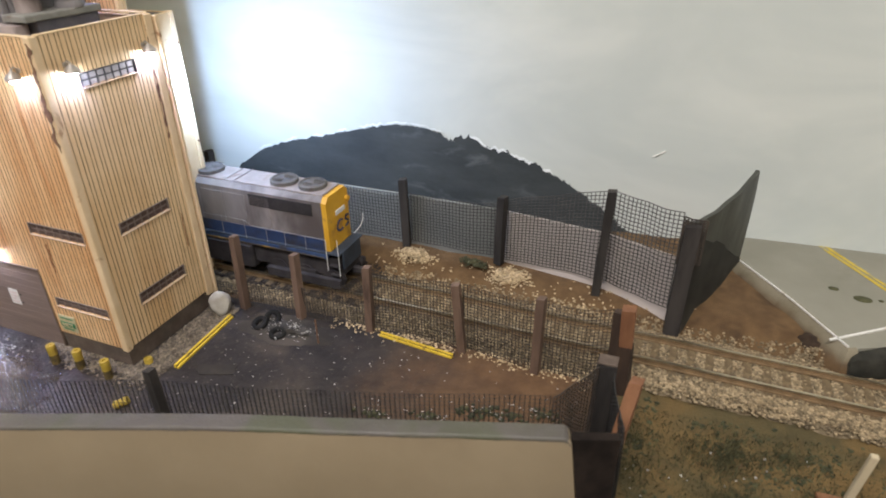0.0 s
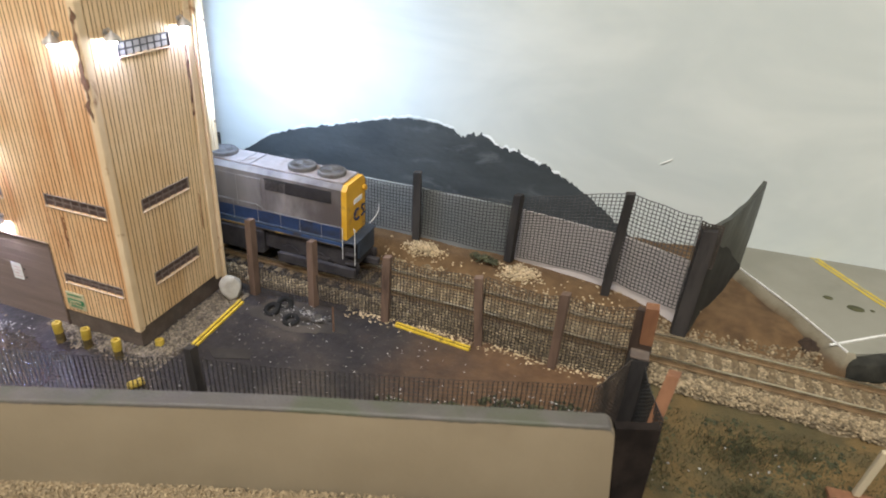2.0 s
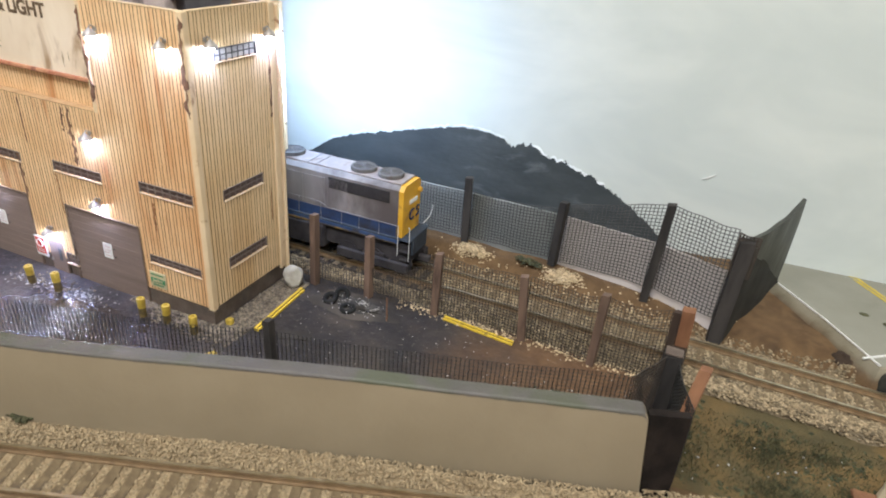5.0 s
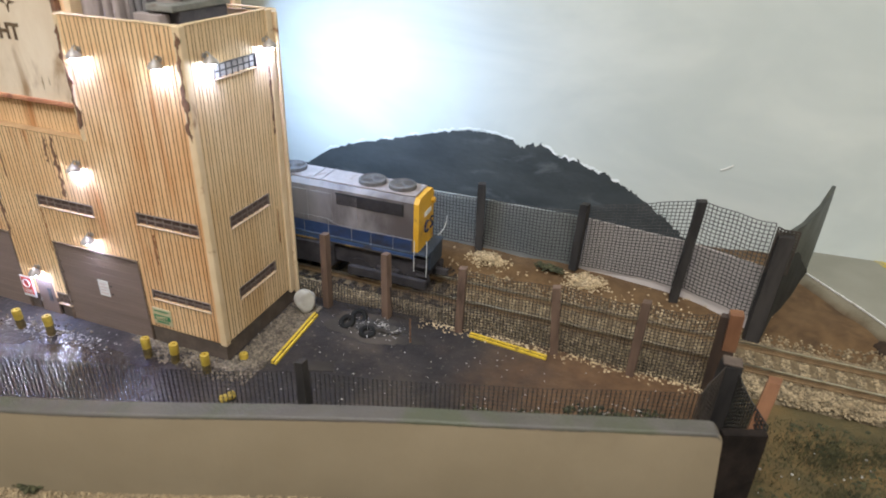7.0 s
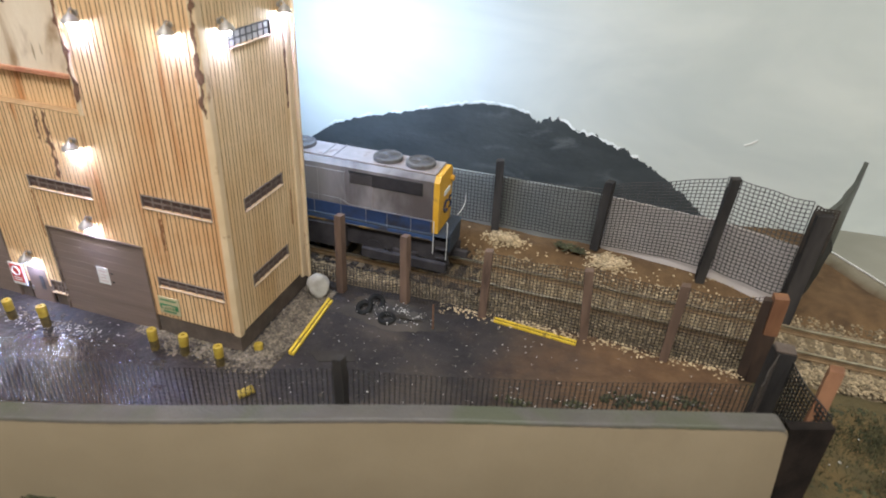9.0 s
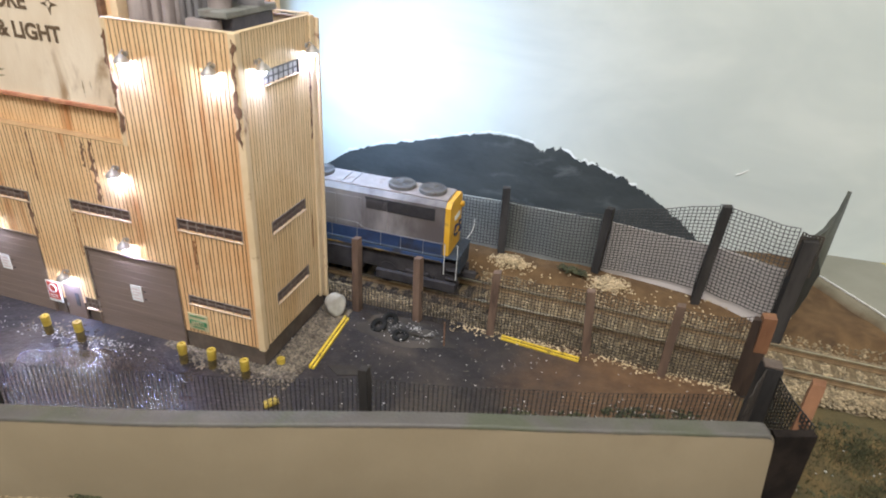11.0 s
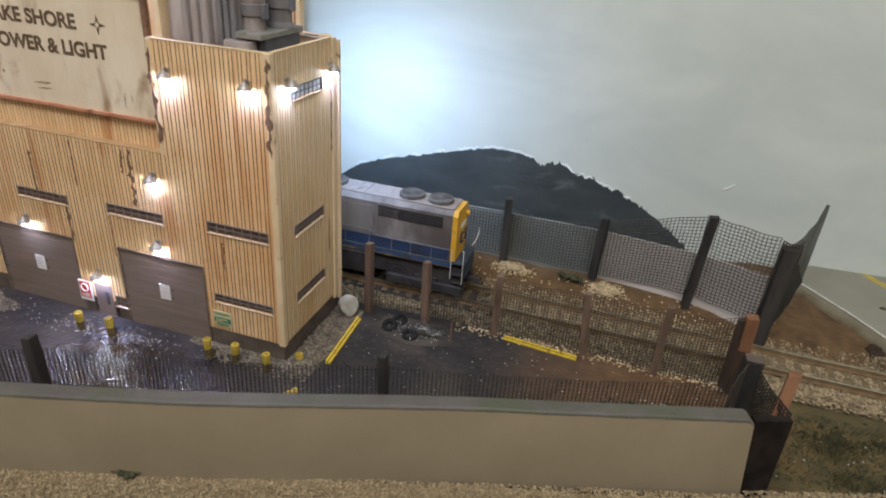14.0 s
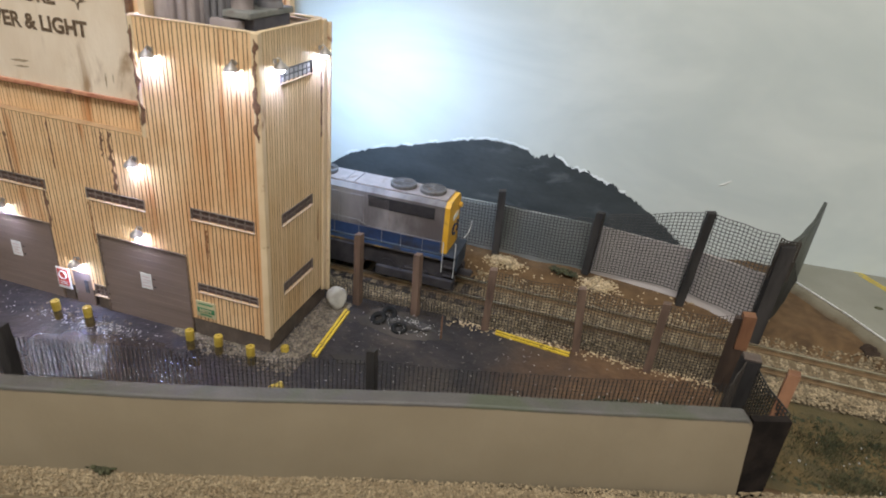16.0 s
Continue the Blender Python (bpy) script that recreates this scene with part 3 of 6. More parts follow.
def siding(bm, place, u0, u1, z0, z1, openings=(), thick=1.6):
    """A ribbed sheet wall with real openings. place(u, depth, z) gives the point; depth runs into the wall."""
    cuts = {u0, u1}
    k = math.floor(u0 / PERIOD) * PERIOD
    while k < u1:
        cuts.update(k + a for a, _ in RIB if u0 < k + a < u1)
        k += PERIOD
    zs = {z0, z1}
    for a, b, c, d in openings:
        cuts.update(v for v in (a, b) if u0 < v < u1)
        zs.update(v for v in (c, d) if z0 < v < z1)
    keep = {u0, u1} | {v for o in openings for v in o[:2]}
    cuts = [c for c in sorted(cuts) if c in keep or min(abs(c - k) for k in keep) > 0.03]
    cuts = [c for i, c in enumerate(cuts) if i == 0 or c - cuts[i - 1] > 1e-3]
    zs = sorted(zs)
    cache = {}

    def vert(u, z, back):
        key = (round(u, 4), round(z, 4), back)
        if key not in cache:
            cache[key] = bm.verts.new(place(u, thick if back else rib_depth(u), z))
        return cache[key]

    def hole(i, j):
        if not (0 <= i < len(cuts) - 1 and 0 <= j < len(zs) - 1):
            return True
        u, z = (cuts[i] + cuts[i + 1]) / 2, (zs[j] + zs[j + 1]) / 2
        return any(a < u < b and c < z < d for a, b, c, d in openings)

    for i in range(len(cuts) - 1):
        for j in range(len(zs) - 1):
            if hole(i, j):
                continue
            a, b, c, d = cuts[i], cuts[i + 1], zs[j], zs[j + 1]
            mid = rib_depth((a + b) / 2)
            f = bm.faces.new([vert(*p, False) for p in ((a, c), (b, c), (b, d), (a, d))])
            # recessed faces take the second, darker material as painted shade
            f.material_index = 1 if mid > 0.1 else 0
            bm.faces.new([vert(*p, True) for p in ((a, d), (b, d), (b, c), (a, c))])
            for (di, dj, p, q) in ((-1, 0, (a, c), (a, d)), (1, 0, (b, d), (b, c)), (0, -1, (b, c), (a, c)), (0, 1, (a, d), (b, d))):
                if hole(i + di, j + dj):
                    bm.faces.new((vert(*p, False), vert(*q, False), vert(*q, True), vert(*p, True)))


def front_at(y=0.0):
    return lambda u, d, z: (u, y + d, z)


def side_at(x=0.0):
    return lambda u, d, z: (x - d, u, z)


def bar(bm, place, u0, u1, d0, d1, z0, z1, bevel=0.0):
    """A box in a wall's own coordinates."""
    a, b = Vector(place(u0, d0, z0)), Vector(place(u1, d1, z1))
    box(bm, min(a.x, b.x), max(a.x, b.x), min(a.y, b.y), max(a.y, b.y), min(a.z, b.z), max(a.z, b.z), bevel)


def vent(root, place, u0, u1, z0, z1, across=7, glass=None, frame_mat=None):
    """A glass-block strip: frame, dark panes two high, pale sill."""
    bm = bmesh.new()
    bar(bm, place, u0 - 0.5, u1 + 0.5, -0.25, 0.9, z1 - 0.1, z1 + 0.45, 0.1)
    bar(bm, place, u0 - 0.5, u0 + 0.1, -0.25, 0.9, z0, z1 - 0.1, 0.1)
    bar(bm, place, u1 - 0.1, u1 + 0.5, -0.25, 0.9, z0, z1 - 0.1, 0.1)
    n, h = across, (z1 - z0)
    for k in range(1, n):
        u = u0 + (u1 - u0) * k / n
        bar(bm, place, u - 0.26, u + 0.26, 0.15, 0.9, z0, z1 - 0.1)
    bar(bm, place, u0 + 0.1, u1 - 0.1, 0.2, 0.9, z0 + h / 2 - 0.25, z0 + h / 2 + 0.25)
    win = part("window", bm, frame_mat or VENT_FRAME, root, "dark glass-block strip window with a pale sill")
    for k in range(n):
        for r in range(2):
            a, b = u0 + (u1 - u0) * k / n, u0 + (u1 - u0) * (k + 1) / n
            c = z0 + r * h / 2
            bm = bmesh.new()
            bar(bm, place, a + 0.24, b - 0.24, 0.28, 1.0, c + 0.22, c + h / 2 - 0.22, 0.12)
            part("pane", bm, glass or PANE, win)
    bm = bmesh.new()
    bar(bm, place, u0 - 0.6, u1 + 0.6, -0.6, 0.8, z0 - 0.6, z0 - 0.02, 0.12)
    part("sill", bm, SILL, win, "pale worn sill")


# Pale colour stands in for light in the top side window's panes.
PANE_LIT = surf("lit_glass_block", (0.42, 0.40, 0.42), (0.60, 0.58, 0.60), 400, rough=0.25, bump=0.2)
PANE = surf("dusty_glass_block", (0.065, 0.04, 0.033), (0.12, 0.075, 0.06), 500, rough=0.3, bump=0.3)


def rust_flake(root, place, u, z0, z1, w):
    """A ragged strip where the paint has peeled down to rust."""
    bm = bmesh.new()
    rng = random.Random(int(u * 10 + z0))
    n = 54
    left, right = [], []
    for k in range(n + 1):
        z = z1 + (z0 - z1) * k / n
        ends = min(1.0, 0.15 + k / 3.0, 0.15 + (n - k) / 3.0)
        c = u + 0.5 * w * noise.noise((k * 0.12, u * 3, 1))
        wide = [w * ends * max(0.10, 0.42 + 1.5 * noise.noise((k * 0.16, u + side, z0)) + 0.5 * noise.noise((k * 0.6, u, side))) * rng.uniform(0.8, 1.2) for side in (0, 7)]
        left.append((c - wide[0], z))
        right.append((c + wide[1], z))
    rows = []
    for (a, z), (b, _) in zip(left, right):
        rows.append([bm.verts.new(place(v, d, z)) for v, d in ((a, -0.22), (b, -0.22), (b, 0.2), (a, 0.2))])
    for r, s in zip(rows, rows[1:]):
        for k in range(4):
            bm.faces.new((r[k], r[(k + 1) % 4], s[(k + 1) % 4], s[k]))
    bm.faces.new(rows[0])
    bm.faces.new(rows[-1][::-1])
    part("rust_streak", bm, RUST_ORANGE if z1 < 56 else RUST, root, "ragged rust where paint has peeled")


def big_door(root, u0, u1, z0, z1, label):
    place = front_at(0)
    bm = bmesh.new()
    bar(bm, place, u0 - 0.6, u1 + 0.6, -0.5, 1.5, z1, z1 + 0.9, 0.15)
    bar(bm, place, u0 - 0.7, u0, -0.35, 1.5, z0, z1, 0.15)
    bar(bm, place, u1, u1 + 0.7, -0.35, 1.5, z0, z1, 0.15)
    door = part("door", bm, DOOR_FRAME, root, label)
    n = 12
    for k in range(n):
        a, b = z0 + (z1 - z0) * k / n, z0 + (z1 - z0) * (k + 1) / n
        bm = bmesh.new()
        bar(bm, place, u0, u1, 0.35, 1.4, a + 0.02, b - 0.015, 0.07)
        part("slat", bm, DOOR_GREY, door)
    c = (u0 + u1) / 2
    bm = bmesh.new()
    bar(bm, place, c - 2.6, c + 2.6, 0.12, 0.33, z0 + 0.47 * (z1 - z0), z0 + 0.66 * (z1 - z0))
    notice = part("notice", bm, PAPER, door, "white paper notice")
    for k in range(4):
        zz = z0 + (0.50 + 0.037 * k) * (z1 - z0)
        bm = bmesh.new()
        bar(bm, place, c - 1.9, c + (1.9 if k != 1 else 0.8), 0.06, 0.13, zz, zz + 0.35)
        part("print_line", bm, PINK_PRINT, notice)
    for zz in (0.50, 0.60):
        bm = bmesh.new()
        bar(bm, place, c + 3.6, c + 4.6, 0.1, 0.36, z0 + zz * (z1 - z0), z0 + zz * (z1 - z0) + 0.7, 0.1)
        part("latch", bm, BLACK, door, "small dark latch")
    for k in range(7):
        zz = z0 + (0.12 + 0.13 * k) * (z1 - z0)
        bm = bmesh.new()
        bar(bm, place, u0 - 0.5, u0 + 0.9, -0.1, 0.36, zz, zz + 0.8, 0.1)
        part("guide_bracket", bm, DOOR_FRAME, door)


PINK_PRINT = surf("faded_pink_print", (0.50, 0.34, 0.32), (0.58, 0.42, 0.40), 300, rough=0.8, bump=0)
DOOR_FRAME = surf("brown_door_frame", (0.10, 0.07, 0.05), (0.17, 0.12, 0.09), 200, rough=0.7)
TOWER_TOP, LEDGE, BASE_Z = 131.0, 87.5, 10.5


def power_house():
    root = thing("power_house", (-60, 25, 0), "weathered tan ribbed-metal power house with a square corner tower", "building")
    F, S = front_at(0), side_at(0)
    # ground course
    for a, b in ((-36.6, -0.6), (-86.6, -80.9), (-104.7, -99.8), (-300, -150.9)):
        bm = bmesh.new()
        box(bm, a, b, 0.6, 3.0, 0.0, BASE_Z)
        part("plinth", bm, PLINTH, root, "dark grey concrete ground course")
    bm = bmesh.new()
    box(bm, -3.0, -0.6, 3.05, 51, 0, BASE_Z)
    part("plinth", bm, PLINTH, root, "dark grey concrete ground course")
    # doors
    big_door(root, -80, -37.5, 0.5, 39.5, "closed grey roller door with a paper notice")
    big_door(root, -150, -105.5, 0.5, 38.8, "closed grey roller door with a paper notice")
    bm = bmesh.new()
    bar(bm, F, -98.4, -88.4, 0.1, 1.2, 0.3, 18.2, 0.2)
    d = part("door", bm, DOOR_GREY, root, "small grey personnel door with a dark pane")
    bm = bmesh.new()
    bar(bm, F, -92.6, -90.6, -0.1, 0.3, 8.0, 14.5, 0.1)
    part("pane", bm, VENT_DARK, d)
    bm = bmesh.new()
    bar(bm, F, -97.6, -97.1, -0.6, 0.1, 7.0, 8.6, 0.1)
    part("handle", bm, SHADE, d)
    # windows
    low = [(-32.3, -5.0, 24.6, 28.2), (-32.3, -5.0, 57.6, 61.9), (-82.0, -54.4, 56.2, 60.4), (-130.4, -103.6, 55.6, 59.6),
           (-180, -152.0, 54.5, 58.9), (-180, -152.2, 21.0, 26.0), (-86.6, -80.4, 8.6, 13.6)]
    holes = low + [(-80.0, -37.5, 0, 39.5), (-150, -105.5, 0, 38.8), (-98.4, -88.4, 0, 18.2)]
    bm = bmesh.new()
    siding(bm, F, -300, -49.5, BASE_Z, LEDGE, holes)
    ob = part("wall", bm, SIDING, root)
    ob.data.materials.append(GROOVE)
    bm = bmesh.new()
    siding(bm, F, -49.5, -1.8, 10.5, TOWER_TOP, holes)
    ob = part("wall", bm, SIDING, root)
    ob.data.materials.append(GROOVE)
    side = [(12.4, 37.0, 25.0, 29.6), (12.4, 37.0, 56.6, 61.0), (14.2, 37.6, 112.3, 116.8)]
    bm = bmesh.new()
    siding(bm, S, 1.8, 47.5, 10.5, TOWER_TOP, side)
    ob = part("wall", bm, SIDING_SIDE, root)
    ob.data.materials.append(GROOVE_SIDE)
    for u0, u1, z0, z1 in low[:6]:
        vent(root, F, u0, u1, z0, z1)
    vent(root, F, *low[6], across=3)
    for u0, u1, z0, z1 in side:
        vent(root, S, u0, u1, z0, z1, glass=PANE_LIT if z0 > 100 else None, frame_mat=VENT_DARK if z0 > 100 else None)
    # corner boards and parapet
    bm = bmesh.new()
    box(bm, -2.4, 0.5, -0.5, 2.4, 9.6, TOWER_TOP + 0.4, 0.3)
    part("corner_board", bm, TRIM, root)
    bm = bmesh.new()
    box(bm, -1.6, 0.6, 46.6, 50.2, 8.0, TOWER_TOP + 0.2, 0.3)
    part("corner_board", bm, TRIM, root)
    bm = bmesh.new()
    box(bm, -50.0, 1.6, 50.8, 52.2, 6.0, TOWER_TOP - 1.0, 0.2)
    part("rear_wall", bm, TRIM, root)
    bm = bmesh.new()
    box(bm, -50.6, -48.6, -0.4, 1.6, LEDGE, TOWER_TOP + 0.2, 0.2)
    part("corner_board", bm, TRIM, root)
    bm = bmesh.new()
    box(bm, -50.4, -49.4, 1.7, 50.6, LEDGE, TOWER_TOP - 0.2)
    part("wall", bm, TRIM, root)
    for x0, x1, y0, y1 in ((-50.2, 0.2, -0.2, 1.5), (-1.5, 0.2, 2.5, 46.4), (-50.2, -48.6, 1.8, 50.4), (-48.5, -1.8, 48.6, 50.5)):
        bm = bmesh.new()
        box(bm, x0, x1, y0, y1, TOWER_TOP + 0.05, TOWER_TOP + 0.6, 0.12)
        part("parapet_cap", bm, TRIM, root)
    bm = bmesh.new()
    box(bm, -49.3, -1.7, 1.7, 50.7, 119.0, 120.0)
    part("roof", bm, ROOF, root, "dark recessed tower roof")
    # upper storey, set back a little
    UP = front_at(4.0)
    up = [(-134.0, -108.4, 146.8, 150.9), (-83.7, -58.2, 147.2, 151.6)]
    bm = bmesh.new()
    siding(bm, UP, -300, -47.0, LEDGE - 1.0, 235, up)
    ob = part("wall", bm, SIDING, root)
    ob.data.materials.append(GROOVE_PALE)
    for u0, u1, z0, z1 in up:
        vent(root, UP, u0, u1, z0, z1)
    bm = bmesh.new()
    box(bm, -143.1, -50.7, -0.15, 3.95, LEDGE, LEDGE + 0.4, 0.1)
    part("ledge", bm, LEDGE_TAN, root, "stained ledge at the foot of the sign recess")
    bm = bmesh.new()
    box(bm, -48.4, -45.6, 3.2, 6.0, TOWER_TOP - 2, 235, 0.2)
    part("corner_board", bm, TRIM, root)
    bm = bmesh.new()
    siding(bm, front_at(53.0), -46, -19.0, 100, 235)
    ob = part("wall", bm, SIDING, root)
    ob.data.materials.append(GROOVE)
    bm = bmesh.new()
    box(bm, -19.0, -17.2, 52.6, 55.0, 100, 235, 0.2)
    part("corner_board", bm, TRIM, root)
    bm = bmesh.new()
    box(bm, -47.4, -46.2, 6.1, 53, TOWER_TOP - 10, 235)
    part("wall", bm, TRIM, root)
    bm = bmesh.new()
    box(bm, -300, -17.4, 55.2, 56.6, 0, 235)
    part("rear_wall", bm, TRIM, root)
    # rear wing behind the tower
    bm = bmesh.new()
    box(bm, -19.4, -18.0, 56.8, 77.6, 0, 126.6)
    part("wing_wall", bm, TRIM, root, "pale side wall of the rear wing")
    bm = bmesh.new()
    box(bm, -21.0, -17.4, 77.8, 80.2, 0, 127.0, 0.3)
    part("corner_board", bm, TRIM, root)
    bm = bmesh.new()
    box(bm, -300, -21.2, 78.4, 79.8, 0, 126.6)
    part("rear_wall", bm, TRIM, root)
    bm = bmesh.new()
    box(bm, -300, -19.6, 56.8, 78.2, 125.2, 126.2)
    part("roof", bm, ROOF, root, "dark flat roof of the rear wing")
    for z in (70, 92, 114):
        bm = bmesh.new()
        cyl(bm, (-17.4, 79.0, z), (-16.9, 79.0, z), 0.5, n=8)
        part("bolt", bm, RUST, root)
    # second tower at the far end of the recess that holds the sign
    bm = bmesh.new()
    siding(bm, F, -300, -145.4, LEDGE + 0.1, TOWER_TOP)
    ob = part("wall", bm, SIDING, root)
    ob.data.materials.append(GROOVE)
    bm = bmesh.new()
    box(bm, -145.4, -143.2, -0.4, 3.9, LEDGE + 0.95, TOWER_TOP, 0.2)
    part("corner_board", bm, TRIM, root)
    # peeled paint
    FC = front_at(-0.55)
    for pl, u, z0, z1, w in ((FC, -1.0, 94, 129.5, 1.5), (FC, -49.6, 92, 128, 1.3), (F, -66.6, 62, 87, 1.5), (F, -70.5, 76, 86.5, 0.8), (F, -96, 66, 86, 0.5),
                             (F, -104.4, 38, 60, 0.9), (F, -26.5, 41, 54, 0.8), (F, -82, 35, 55, 0.5), (F, -119, 58, 78, 0.7), (S, 46.0, 84, 112, 0.8),
                             (S, 47.0, 116, 130, 0.7), (S, 42.5, 36, 52, 0.4), (UP, -96.0, 146, 175, 0.6), (UP, -49.6, 146, 200, 0.9), (F, -141, 62, 80, 0.6)):
        rust_flake(root, pl, u, z0, z1, w)
    return root


power_house()


def text_mesh(words, size, depth):
    cu = bpy.data.curves.new("words", "FONT")
    cu.body, cu.size, cu.extrude, cu.align_x, cu.offset = words, size, depth, "LEFT", 0.034 * size
    tmp = new("tmp", cu)
    me = bpy.data.meshes.new_from_object(tmp.evaluated_get(bpy.context.evaluated_depsgraph_get()))
    bpy.data.objects.remove(tmp)
    bpy.data.curves.remove(cu)
    return me


def lettering(words, name, parent, at, width, height, mat):
    """Raised words on a wall facing south: at is the lower left corner in plan units."""
    me = text_mesh(words, 10.0, 0.05)
    co = np.empty(len(me.vertices) * 3, np.float32)
    me.vertices.foreach_get("co", co)
    co = co.reshape(-1, 3)
    lo, hi = co.min(0), co.max(0)
    nx = (co[:, 0] - lo[0]) / (hi[0] - lo[0]) * width
    nz = (co[:, 1] - lo[1]) / (hi[1] - lo[1]) * height
    base = root_of(parent)["base"]
    out = np.stack([at[0] + nx, at[1] - 0.08 - 0.1 * (co[:, 2] > 0), at[2] + nz], 1) - np.array(base)
    me.vertices.foreach_set("co", (out * U).astype(np.float32).ravel())
    me.materials.clear()
    me.materials.append(mat)
    me.update()
    ob = new(name, me)
    ob.parent = parent
    return ob


SMEAR = surf("dry_brown_smear", (0.26, 0.19, 0.11), (0.42, 0.33, 0.21), 400, rough=0.9, bump=0)


def billboard():
    root = thing("company_sign", (-95, 3, 99), "faded cream company sign in a rusty red frame", "sign")
    x0, x1, z0, z1 = -139.0, -52.6, 100.0, 144.0
    bm = bmesh.new()
    box(bm, x0, x1, 2.5, 3.9, z0, z1)
    face = part("sign_panel", bm, SIGN_FACE, root, "cream panel with stains")
    for a, b, c, d in ((x0 - 0.8, x1 + 0.8, z1, z1 + 1.2), (x0 - 0.8, x1 + 0.8, z0 - 1.6, z0), (x0 - 2.0, x0, z0 - 0.2, z1 + 0.2), (x1, x1 + 1.9, z0 + 14, z1)):
        bm = bmesh.new()
        box(bm, a, b, 1.6, 3.95, c, d, 0.25)
        part("frame_bar", bm, SIGN_FRAME if a < x1 else RUST, root)
    lettering("LAKE SHORE", "lettering", face, (-127.2, 2.5, 130.2), 43.8, 5.8, SIGN_INK)
    lettering("POWER & LIGHT", "lettering", face, (-127.4, 2.5, 120.2), 56.6, 5.8, SIGN_INK)
    bm = bmesh.new()
    pts = []
    for k in range(8):
        r = 3.6 if k % 2 == 0 else 1.05
        pts.append((-73.4 + r * math.sin(k * math.pi / 4), 133.0 + r * math.cos(k * math.pi / 4)))
    fr = [bm.verts.new((x, 2.3, z)) for x, z in pts]
    bk = [bm.verts.new((x, 2.5, z)) for x, z in pts]
    bm.faces.new(fr)
    for k in range(8):
        bm.faces.new((fr[k], bk[k], bk[(k + 1) % 8], fr[(k + 1) % 8]))
    part("star", bm, SIGN_INK, face, "four-pointed brown star")
    bm = bmesh.new()
    prism_pts = [(-73.4 + 0.95 * math.cos(k * math.pi / 2), 133.0 + 1.15 * math.sin(k * math.pi / 2)) for k in range(4)]
    fr = [bm.verts.new((x, 2.18, z)) for x, z in prism_pts]
    bk = [bm.verts.new((x, 2.28, z)) for x, z in prism_pts]
    bm.faces.new(fr)
    for k in range(4):
        bm.faces.new((fr[k], bk[k], bk[(k + 1) % 4], fr[(k + 1) % 4]))
    part("star_centre", bm, SIGN_FACE, face)
    # dark dry smears across the foot of the panel
    for cx, cz, l, h in ((-105.5, 107.4, 9.5, 0.55), (-105.0, 105.2, 8.0, 0.4), (-66.0, 105.5, 0.8, 2.6), (-62.6, 107.0, 0.5, 1.8), (-125, 110, 1.2, 1.0)):
        bm = bmesh.new()
        rows = []
        for i in range(13):
            u = i / 12
            w = 2.4 * h * math.sin(math.pi * u) * (0.6 + 0.7 * abs(noise.noise((u * 6, cx, cz)))) + 0.03
            zz = cz + 0.5 * h * noise.noise((u * 4, cz, 2)) + 0.06 * l * u
            x = cx - l / 2 + l * u
            rows.append([bm.verts.new(p) for p in ((x, 2.42, zz - w / 2), (x, 2.42, zz + w / 2), (x, 2.55, zz + w / 2), (x, 2.55, zz - w / 2))])
        for a, b in zip(rows, rows[1:]):
            for k in range(4):
                bm.faces.new((a[k], b[k], b[(k + 1) % 4], a[(k + 1) % 4]))
        bm.faces.new(rows[0])
        bm.faces.new(rows[-1][::-1])
        part("smear", bm, SMEAR, face, "dark dry smear")


billboard()


GRIMY_PAPER = surf("grimy_paper", (0.47, 0.40, 0.235), (0.56, 0.49, 0.30), 200, (0.30, 0.30, 0.16), 200, rough=0.8, bump=0)


def small_sign(name, u0, u1, z0, z1, face, label):
    bm = bmesh.new()
    box(bm, u0, u1, -0.75, -0.25, z0, z1, 0.08)
    return solid(name, bm, face, label, "sign", base=((u0 + u1) / 2, -0.25, z0))


s = small_sign("fire_sign", -106.6, -99.4, 8.0, 18.4, PAPER, "white-edged red notice with a pale ring beside the small door")
bm = bmesh.new()
box(bm, -105.9, -100.1, -0.95, -0.8, 9.6, 17.8)
part("red_band", bm, RED, s)
bm = bmesh.new()
tube(bm, [(1.9 * math.cos(a), 1.9 * math.sin(a), 0.1) for a in np.linspace(0, 2 * math.pi, 21)], 0.3, 5)
for v in bm.verts:
    v.co = Vector((-103 + v.co.x, -1.0 - v.co.z, 15.0 + v.co.y))
part("white_ring", bm, PAPER, s)
for zz in (10.4, 11.4):
    bm = bmesh.new()
    box(bm, -105.0, -101.0, -1.05, -0.96, zz, zz + 0.4)
    part("print_line", bm, PAPER, s)
s = small_sign("safety_sign", -34.0, -24.8, 12.6, 20.2, GRIMY_PAPER, "grimy sign with a green band reading safety")
bm = bmesh.new()
box(bm, -33.4, -25.4, -0.95, -0.8, 14.9, 17.2)
band = part("green_band", bm, GREEN, s)
lettering("SAFETY", "lettering", band, (-32.4, -0.95, 15.3), 6.0, 1.5, GRIMY_PAPER)
bm = bmesh.new()
box(bm, -32.8, -26.0, -0.95, -0.8, 18.8, 19.3)
part("print_line", bm, GREEN, s)
bm = bmesh.new()
box(bm, -32.2, -26.6, -0.95, -0.8, 13.6, 14.2)
part("print_line", bm, GREEN, s)


